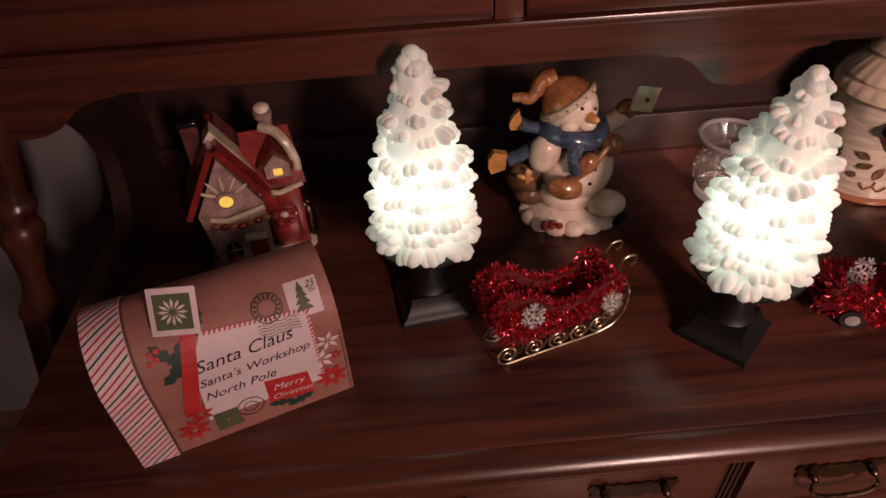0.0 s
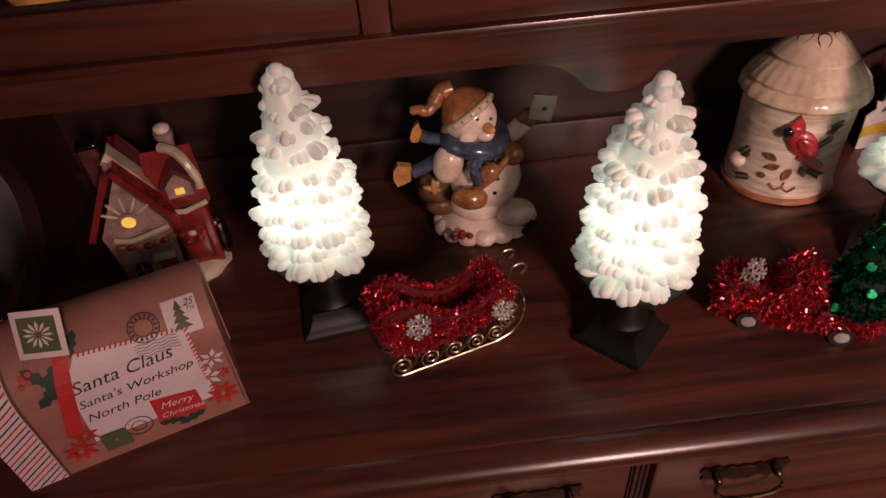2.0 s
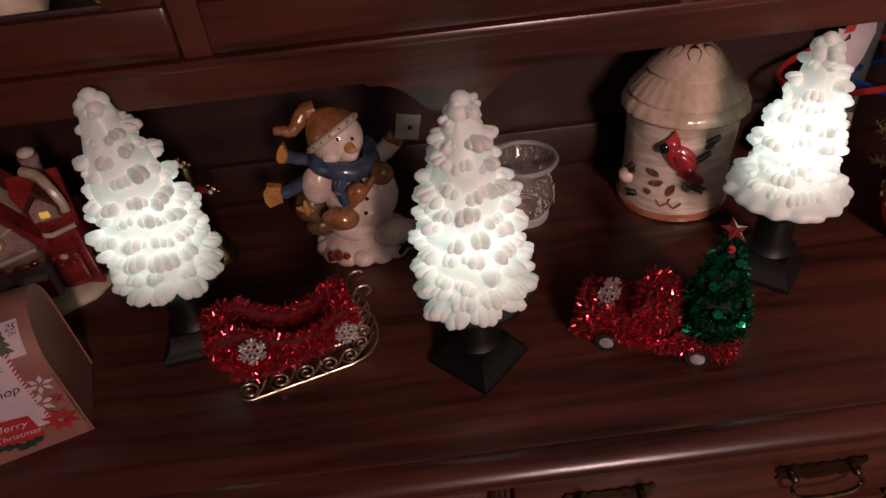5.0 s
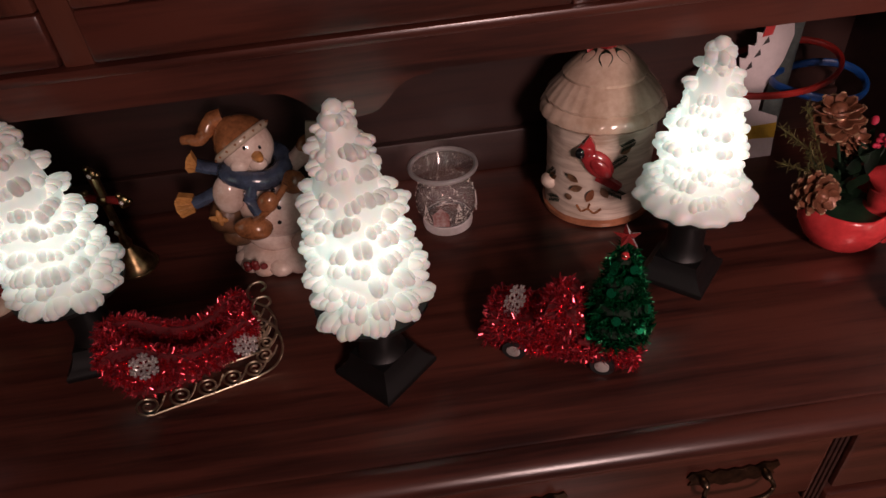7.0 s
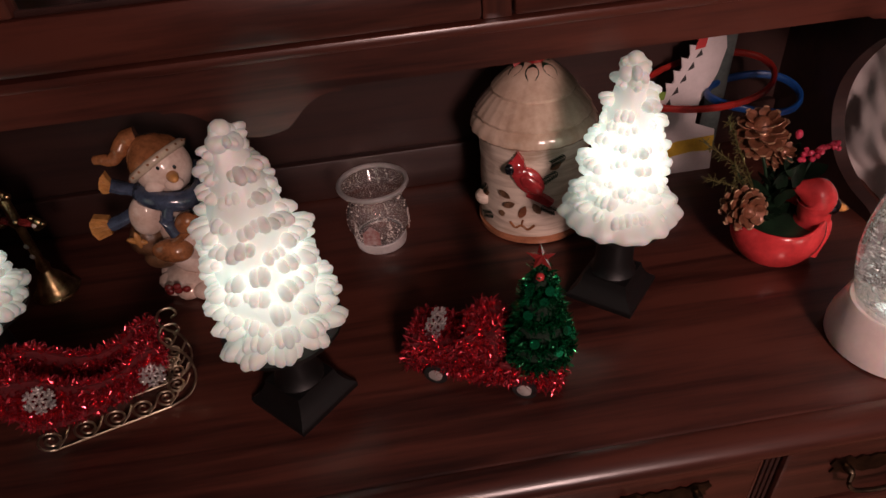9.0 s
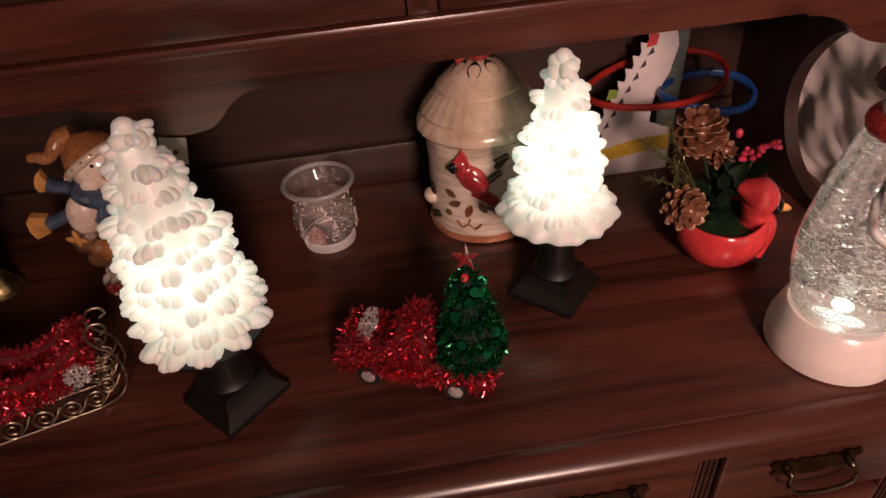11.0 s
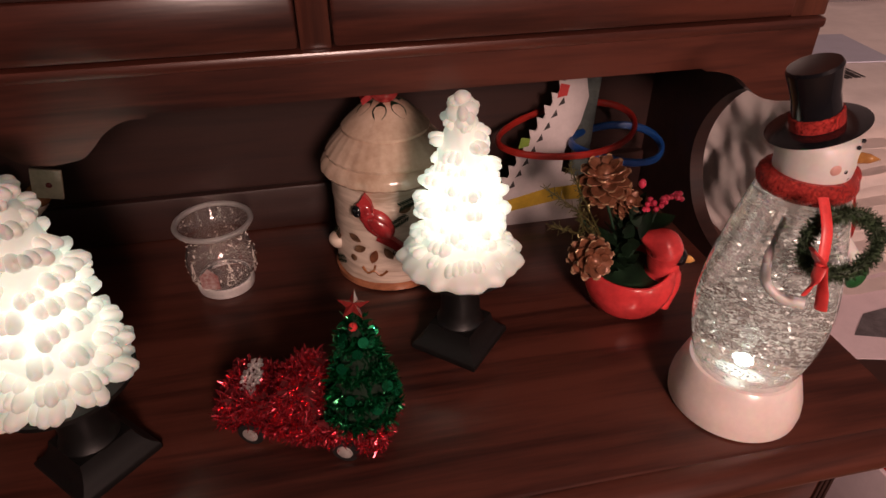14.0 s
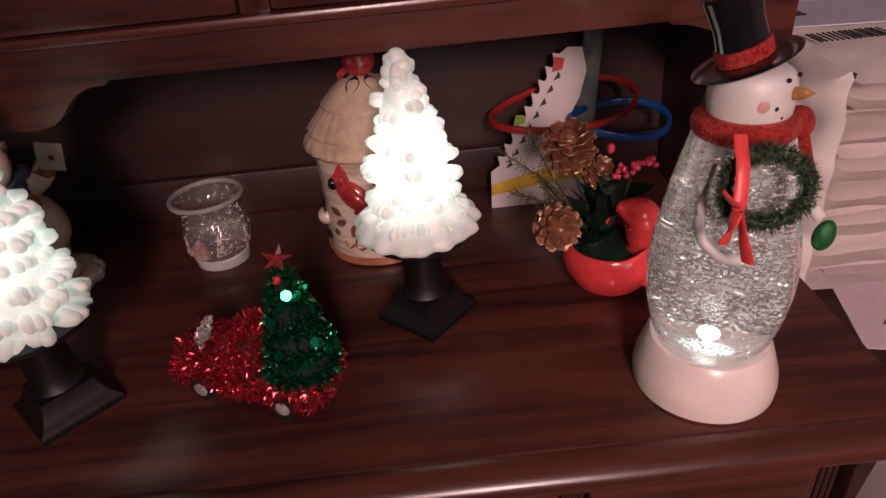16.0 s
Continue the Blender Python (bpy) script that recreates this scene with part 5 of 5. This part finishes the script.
    part("cheek", ball(0.0045, 0.0045, 0.0012, sub=2), blush, h, m=face @ pose(0, 0, -0.004, 0, 0, -48) @ pose(0.029, 0, 0, 0, 90, 0))
    hm = pose(-0.006, 0, 0.277, 0, -19, 0) @ pose(0, 0, 0, -6, 0, 0) @ Matrix.Scale(0.9, 4)
    hat = part("hat", lathe([(0.018, -0.001), (0.036, 0.0), (0.0405, 0.0025), (0.036, 0.004), (0.021, 0.004), (0.0195, 0.01), (0.0185, 0.03), (0.0205, 0.046), (0.0215, 0.052), (0.02, 0.0545), (0.0, 0.0535)], 48), BLACK_GLAZE, t, "glossy black top hat", m=hm)
    part("hat_band", lathe([(0.0215, 0.0045), (0.0212, 0.015), (0.0195, 0.0155)], 40, cap=False), RED_GLITTER, hat, "red glitter band", m=hm)
    # arms
    part("arm", tube(smooth_line([(-0.026, -0.02, 0.216), (-0.036, -0.027, 0.19), (-0.037, -0.034, 0.168), (-0.027, -0.044, 0.157), (-0.012, -0.0525, 0.155)], 6), [0.002] * 6 + [0.0038] * 12 + [0.0045] * 7, 12), FROST, t, "frosted white arm")
    part("arm", tube(smooth_line([(0.036, -0.006, 0.195), (0.052, -0.01, 0.178), (0.064, -0.016, 0.162)], 6), 0.005, 12), FROST, t)
    part("mitten", ball(0.0085, 0.007, 0.013, 0.07, -0.018, 0.147, (0, 12, 0), lump=0.1), mat("green_glitter", (0.02, 0.14, 0.04), 0.3, 0.3, scale=400, bump=0.4), t, "green mitten")
    # wreath with bow
    wm = pose(-0.012, -0.064, 0.216, 80, 0, -18)
    ringp = [wm @ Vector((0.0255 * math.cos(a), 0.023 * math.sin(a), 0)) for a in (2 * math.pi * i / 40 for i in range(40))]
    core = tube(ringp, 0.0036, 8, closed=True)
    bmesh.ops.recalc_face_normals(core, faces=core.faces)
    pine = mat("wreath_green", (0.045, 0.085, 0.035), 0.6, vary=0.4, scale=200)
    nd = tinsel(core, 3200, 0.006, 0.00035, 5, 0.6)
    w = part("wreath", core, pine, t, "green bristle wreath")
    part("needles", nd, pine, w, smooth=False)
    red = mat("red_satin", (0.75, 0.06, 0.06), 0.4, vary=0.15, scale=80)
    bow = ball(0.0045, 0.004, 0.0055, -0.034, -0.074, 0.21, sub=2)
    for pts in (((-0.034, -0.075, 0.212), (-0.031, -0.066, 0.232), (-0.028, -0.05, 0.248)), ((-0.034, -0.077, 0.21), (-0.03, -0.081, 0.19), (-0.024, -0.08, 0.172)), ((-0.036, -0.077, 0.209), (-0.04, -0.08, 0.198), (-0.043, -0.079, 0.188)), ((-0.036, -0.076, 0.212), (-0.043, -0.077, 0.219), (-0.047, -0.075, 0.224))):
        b = tube(smooth_line(pts, 6), 0.0046, 12, flat=0.3)
        merge(bow, b)
    part("bow", bow, red, t, "red ribbon bow")


lantern(pose(0.83, 0.346, TOP) @ Matrix.Diagonal((0.94, 0.94, 1, 1)))


# ---- cardinal planter ----
PINE_BROWN = mat("gilded_pine_cone", (0.26, 0.1, 0.055), 0.32, 0.25, vary=0.4, scale=140, dark=(0.1, 0.04, 0.02), bump=0.2)
PINE_TIP = mat("gilt_scale_tip", (0.55, 0.34, 0.2), 0.35, 0.4, vary=0.3, scale=200)


def pine_cone(parent, m, r, label):
    b = ball(r * 0.5, r * 0.5, r * 0.8, 0, 0, 0, sub=2)
    tips = bmesh.new()
    n = 44
    for i in range(n):
        k = i / n
        a = i * 2.39996
        up = 75 - 150 * k
        rr = r * (0.5 + 0.5 * math.sin(math.pi * (0.12 + 0.8 * k)))
        L = rr * 0.75
        q = pose(0, 0, r * (-0.55 + 1.15 * (1 - k)) - r * 0.1, 0, 0, math.degrees(a)) @ pose(rr * 0.35, 0, 0, 0, -up * 0.55, 0)
        sc = leaf(L, L * 0.42, 0.25)
        bmesh.ops.solidify(sc, geom=sc.faces, thickness=0.0006)
        merge(b, sc, q)
        merge(tips, ball(L * 0.07, L * 0.22, L * 0.06, L * 0.95, 0, 0.0005, sub=1), q)
    c = part("pine_cone", b, PINE_BROWN, parent, label, m=m)
    part("gilding", tips, PINE_TIP, c, "gilded scale tips", m=m)


def planter(m):
    t = thing("cardinal_planter", m, "glossy red cardinal planter with pine cones and berries", "planter")
    b = lathe(smooth_line([(0.02, 0.0), (0.026, 0.001), (0.038, 0.01), (0.047, 0.026), (0.0495, 0.04), (0.046, 0.053), (0.043, 0.056), (0.04, 0.053), (0.04, 0.045)], 5), 48)
    for v in b.verts:
        if v.co.x > 0.0:
            v.co.z += v.co.x * 0.25 * max(0, v.co.z - 0.02) / 0.035
    body = part("body", b, RED_GLAZE, t, "glossy red bird-shaped bowl")
    line = smooth_line([(0.02, -0.012, 0.024), (0.03, -0.013, 0.044), (0.03, -0.014, 0.058), (0.0265, -0.015, 0.071), (0.0265, -0.016, 0.083), (0.022, -0.0155, 0.091), (0.012, -0.012, 0.0955), (0.001, -0.009, 0.098)], 6)
    size = np.interp(np.linspace(0, 1, len(line)), [0, 0.14, 0.29, 0.43, 0.57, 0.72, 0.86, 1], [0.028, 0.0235, 0.0175, 0.017, 0.0195, 0.018, 0.0125, 0.004])
    b = tube(line, [float(v) for v in size], 20)
    h = part("head", b, RED_GLAZE, t, "red crested bird head")
    part("mask", ball(0.009, 0.0095, 0.0105, 0.0385, -0.0245, 0.078), BLACK_GLAZE, h, "black face")
    part("beak", lathe([(0.005, 0), (0.0038, 0.005), (0.0, 0.009)], 12, m=pose(0.0445, -0.0295, 0.078, 0, 96, -32)), ORANGE_GLAZE, h, "orange beak")
    part("soil", lathe([(0.0, 0.046), (0.041, 0.047), (0.041, 0.05), (0.0, 0.054)], 24), GREEN_DARK, t)
    pine_cone(t, pose(-0.044, 0.006, 0.162, 10, -10, 0), 0.0255, "brown pine cone with gilded tips")
    pine_cone(t, pose(-0.06, -0.02, 0.088, 72, -20, 10), 0.0225, "gold-tipped pine cone hanging over the rim")
    pine_cone(t, pose(-0.012, 0.012, 0.128, 30, 20, 0), 0.016, "reddish brown pine cone")
    rng = random.Random(6)
    stem = bmesh.new()
    for x, y, z in ((-0.044, -0.004, 0.145), (-0.06, -0.012, 0.085), (-0.006, 0.004, 0.11), (0.016, -0.004, 0.13), (-0.07, 0.0, 0.13)):
        tube(smooth_line([(-0.012, 0.0, 0.05), (x * 0.6 - 0.004, y, z * 0.75), (x, y, z)], 4), 0.0016, 6, stem)
    part("stems", stem, GREEN_DARK, t)
    for i in range(46):
        a = rng.uniform(0, 360)
        d = rng.uniform(0.0, 0.02)
        lf = leaf(rng.uniform(0.022, 0.036), rng.uniform(0.005, 0.0085))
        part("leaf", lf, GREEN_DARK, t, m=pose(-0.016 + d * math.cos(a), 0.0 + d * math.sin(a), rng.uniform(0.052, 0.115), 0, rng.uniform(-75, -5), a))
    part("holly_leaf", leaf(0.045, 0.011), GREEN_DARK, t, "dark green holly leaf", m=pose(-0.002, -0.004, 0.106, 10, -8, 8))
    pink = mat("pink_red_berry", (0.6, 0.04, 0.09), 0.25, vary=0.2, coat=0.5)
    for i in range(24):
        part("berry", ball(0.0031, 0.0031, 0.0031, -0.002 + 0.036 * (i / 24) + rng.uniform(-0.004, 0.004), -0.01 + rng.uniform(-0.004, 0.004), 0.134 + 0.012 * (i / 24) + rng.uniform(-0.005, 0.005), sub=2), pink, t)
    part("berry", ball(0.004, 0.004, 0.0055, -0.005, 0.0, 0.157, sub=2), pink, t)
    twig = bmesh.new()
    for end in ((-0.108, -0.004, 0.165), (-0.1, -0.01, 0.125), (-0.085, 0.0, 0.185), (-0.075, -0.012, 0.14)):
        line = smooth_line([(-0.025, 0.0, 0.07), (-0.06, -0.004, (0.07 + end[2]) / 2 + 0.006), end], 8)
        tube(line, 0.0008, 5, twig)
        for p in line[6:]:
            for s in range(5):
                q = Vector((rng.gauss(-0.4, 0.6), rng.gauss(0, 0.7), rng.gauss(0.3, 0.8))).normalized() * 0.008
                tube([p, tuple(Vector(p) + q)], 0.0004, 4, twig)
    part("gilded_sprig", twig, mat("gilded_green", (0.2, 0.18, 0.07), 0.35, 0.6, vary=0.4, scale=300), t, "gilded evergreen sprig")


planter(pose(0.79, 0.497, TOP))


# ---- paper craft and hoops behind the trees ----
CARD = mat("white_craft_card", (0.62, 0.55, 0.55), 0.7, vary=0.08, scale=30)
t = thing("craft_card", pose(0.0, 0.69, TOP, -7, 0, 0), "white pinked paper craft card with yellow strip, leaning", "card")
saw = []
for i in range(9):
    x, z = 0.702 + i * 0.0092, 0.058 + i * 0.0152
    saw += [(x, z), (x - 0.002, z + 0.013), (x + 0.0065, z + 0.0105)]
poly = [(0.688, 0.0), (0.812, 0.0), (0.812, 0.058), (0.783, 0.07), (0.786, 0.1), (0.806, 0.135), (0.815, 0.168), (0.81, 0.196), (0.792, 0.198)] + saw[::-1] + [(0.69, 0.05)]
part("sheet", prism(poly, 0.0, 0.0022, "xz"), CARD, t, smooth=False)
for i in range(8):
    x, z = 0.7095 + i * 0.0092, 0.053 + i * 0.0152
    part("cut_triangle", prism([(x, z), (x + 0.009, z + 0.003), (x + 0.007, z + 0.011)], -0.0006, -0.0002, "xz"), INK, t, smooth=False)
part("yellow_strip", prism([(0.689, 0.018), (0.78, 0.03), (0.812, 0.028), (0.812, 0.05), (0.76, 0.048), (0.689, 0.033)], -0.001, -0.0004, "xz"), mat("yellow_paper", (0.6, 0.38, 0.03), 0.7, vary=0.15), t, "yellow paper strip", smooth=False)
part("red_patch", prism([(0.772, 0.17), (0.785, 0.172), (0.788, 0.185), (0.776, 0.188)], -0.001, -0.0004, "xz"), INK_RED, t, smooth=False)
part("green_patch", prism([(0.722, 0.108), (0.736, 0.11), (0.738, 0.12), (0.726, 0.122)], -0.001, -0.0004, "xz"), mat("lime_paper", (0.2, 0.32, 0.04), 0.7), t, smooth=False)


def hoop(name, m, a, c, r, material, label):
    return tagged(part(name, tube([(a * math.cos(k), c * math.sin(k), 0.004 * math.sin(2 * k)) for k in (2 * math.pi * i / 48 for i in range(48))], r, 8, closed=True, flat=1.4), material, None, m=None), label, "hoop"), m


for args in (("plastic_hoop", pose(0.782, 0.693, TOP + 0.131, 12, -6, 0), 0.09, 0.052, 0.0034, mat("red_plastic", (0.32, 0.02, 0.015), 0.35, vary=0.15), "thin red plastic hoop hung over the craft card"),
             ("plastic_hoop", pose(0.852, 0.688, TOP + 0.108, 10, 4, 0), 0.062, 0.042, 0.0038, mat("blue_plastic", (0.01, 0.065, 0.26), 0.35, vary=0.15), "blue plastic hoop linked with the red hoop")):
    ob, m = hoop(*args)
    ob.matrix_world = m
b = tube(smooth_line([(0.812, 0.715, TOP), (0.82, 0.725, TOP + 0.12), (0.832, 0.735, TOP + 0.25)], 6), 0.012, 10, flat=0.3)
tagged(part("plastic_strip", b, mat("clear_grey_plastic", (0.2, 0.24, 0.23), 0.25, trans=0.3, vary=0.2), None), "greyish clear plastic strip leaning on the hutch back", "strip")

# ---- beyond the ends of the hutch ----
BAG = mat("white_poly_mailer", (0.85, 0.76, 0.73), 0.45, vary=0.08, scale=12, bump=0.25)
st = thing("side_table", pose(1.26, 0.66, 0), "plain dark table beside the hutch holding white packages", "table")
part("tabletop", box(-0.272, 0.3, -0.3, 0.325, 0.715, 0.745, 0.004), WOOD_DARK, st)
for x in (-0.22, 0.28):
    for y in (-0.28, 0.3):
        part("leg", box(x - 0.02, x + 0.02, y - 0.02, y + 0.02, 0, 0.715, 0.003), WOOD_DARK, st)
rng = random.Random(12)
z = 0.745
for i in range(7):
    h = rng.uniform(0.036, 0.046)
    b = bmesh.new()
    nx, ny = 48, 40
    dx, dy = rng.uniform(-0.012, 0.006), rng.uniform(-0.012, 0.01)
    rows = {}
    for s in (0, 1):
        for iy in range(ny + 1):
            for ix in range(nx + 1):
                u, v = ix / nx, iy / ny
                rim = min(1.0, 6 * min(u, 1 - u, v, 1 - v) + 0.5) ** 0.5
                w = noise.noise(Vector((u * 7 + i * 3, v * 16, s * 5))) * 0.005 + noise.noise(Vector((u * 22, v * 40 + i * 9, s))) * 0.0012
                zz = h / 2 + (1 if s else -1) * (h / 2) * rim + w * (0.4 + 0.6 * (1 - rim)) * (1 if s else 0.2)
                e = noise.noise(Vector((v * 14, u * 9, i * 2.3 + s))) * 0.007
                rows[s, ix, iy] = b.verts.new((-0.215 + dx + 0.45 * u + e, -0.165 + dy + 0.47 * v + e, max(zz, 0.0)))
        for iy in range(ny):
            for ix in range(nx):
                b.faces.new((rows[s, ix, iy], rows[s, ix + 1, iy], rows[s, ix + 1, iy + 1], rows[s, ix, iy + 1]))
    bmesh.ops.remove_doubles(b, verts=b.verts, dist=0.0015)
    bag = thing("mailer_package", pose(1.235, 0.67, z), "crumpled white plastic mailer package in a pile", "package", "pile of white packages")
    part("bag", b, BAG, bag)
    z += h * 0.9
lab = part("address_label", box(-0.2, -0.03, -0.02, 0.1, h + 0.002, h + 0.0035), mat("label_paper", (0.5, 0.5, 0.6), 0.5, vary=0.05), bag, "pale label with barcode", m=pose(0, 0, 0, 0, 0, -8))
for k in range(14):
    part("barcode_bar", box(-0.195 + k * 0.006, -0.195 + k * 0.006 + rng.choice((0.0015, 0.003)), -0.06, -0.028, h + 0.003, h + 0.0042), INK, lab)
part("print_bar", box(-0.17, -0.15, 0.05, 0.07, h + 0.0035, h + 0.0045), INK, lab)
b = bmesh.new()
n = 44
rows = {}
for s_ in (0, 1):
    for iy in range(n + 1):
        for iz in range(n + 1):
            u, v = iy / n, iz / n
            rim = min(1.0, 7 * min(u, 1 - u, v, 1 - v)) ** 0.5
            fold = abs(noise.noise(Vector((u * 3.4 + v * 1.6, v * 1.5, 3.1)))) * 0.05 + abs(noise.noise(Vector((u * 9 - v * 5, v * 6, 7.7)))) * 0.008
            x = (-0.011 * rim - fold * rim) if s_ == 0 else 0.006 * rim
            rows[s_, iy, iz] = b.verts.new((x, 0.36 * u + 0.01 * noise.noise(Vector((v * 6, u, 1))), 0.262 * v))
    for iy in range(n):
        for iz in range(n):
            b.faces.new((rows[s_, iy, iz], rows[s_, iy + 1, iz], rows[s_, iy + 1, iz + 1], rows[s_, iy, iz + 1]))
bmesh.ops.remove_doubles(b, verts=b.verts, dist=0.0008)
wrap_bag = thing("plastic_bag", pose(1.004, 0.49, 0.7455), "crumpled white plastic bag slumped against the pile of packages", "bag")
part("film", b, BAG, wrap_bag)
sheet = thing("printed_sheet", pose(1.17, 0.43, 0.7452, 0, 0, -14), "white printed sheet with a dark grey picture on the table", "paper")
part("page", box(-0.13, 0.13, -0.05, 0.14, 0.0, 0.0012), PAPER, sheet)
part("picture", prism([(-0.1, -0.01), (-0.07, 0.03), (-0.03, 0.045), (0.02, 0.03), (0.06, 0.04), (0.07, 0.0), (0.0, -0.02)], 0.0012, 0.0018, "xy"), mat("grey_print", (0.14, 0.13, 0.14), 0.6, vary=0.3, scale=60), sheet, "dark grey printed picture")
# magazines in a rack beside the desk
rack = thing("magazine_rack", pose(1.045, 0.34, 0), "dark floor-standing rack of thin magazines", "rack")
part("rack_box", box(-0.035, 0.045, -0.12, 0.1, 0.0, 0.45, 0.004), WOOD_DARK, rack)
for i in range(6):
    mg = thing("magazine", pose(1.018 + i * 0.011, 0.33, 0.45, 0, 8, 0), "thin upright magazine with a pale or red cover", "magazine", "magazines in the rack")
    part("cover", box(-0.0035, 0.0035, -0.1, 0.09, 0.0, 0.205 + 0.006 * (i % 3), 0.001), (PAPER, INK_RED, PAPER, PAPER, RED_DULL, PAPER)[i], mg)
# turned post beyond the left end
po = thing("turned_post", pose(-0.655, 0.632, 0.0), "reddish brown turned wooden post beside the hutch", "post")
prof = [(0.026, 0.0), (0.028, 0.1), (0.028, 0.66), (0.024, 0.68), (0.03, 0.7), (0.022, 0.72), (0.017, 0.75), (0.022, 0.8), (0.028, 0.83), (0.02, 0.85), (0.026, 0.87), (0.018, 0.89), (0.02, 0.95), (0.026, 1.03), (0.024, 1.1), (0.016, 1.13), (0.022, 1.16), (0.0, 1.18)]
b = lathe(smooth_line(prof, 4), 28)
for v in b.verts:
    v.co.x += max(0.0, v.co.z - 0.5) * 0.26
part("shaft", b, WOOD_Z, po)

# dishes behind the glass doors
for x, mt, lab_ in ((-0.3, ORANGE_GLAZE, "ochre"), (-0.17, CREAM, "cream"), (-0.06, ORANGE_GLAZE, "ochre"), (0.16, CREAM, "cream"), (0.33, BLUE_GLAZE, "slate blue"), (0.62, CREAM, "cream"), (0.8, CREAM, "cream")):
    d = part("bowl", lathe(smooth_line([(0.001, 0.004), (0.018, 0.0), (0.022, 0.006), (0.034, 0.03), (0.042, 0.055), (0.0445, 0.06), (0.04, 0.056), (0.03, 0.03), (0.016, 0.012), (0.001, 0.01)], 3), 36), mt)
    d.location = (x, 0.64, 1.1125)
    tagged(d, lab_ + " glazed bowl on the shelf behind the glass", "bowl", "bowls behind the glass")
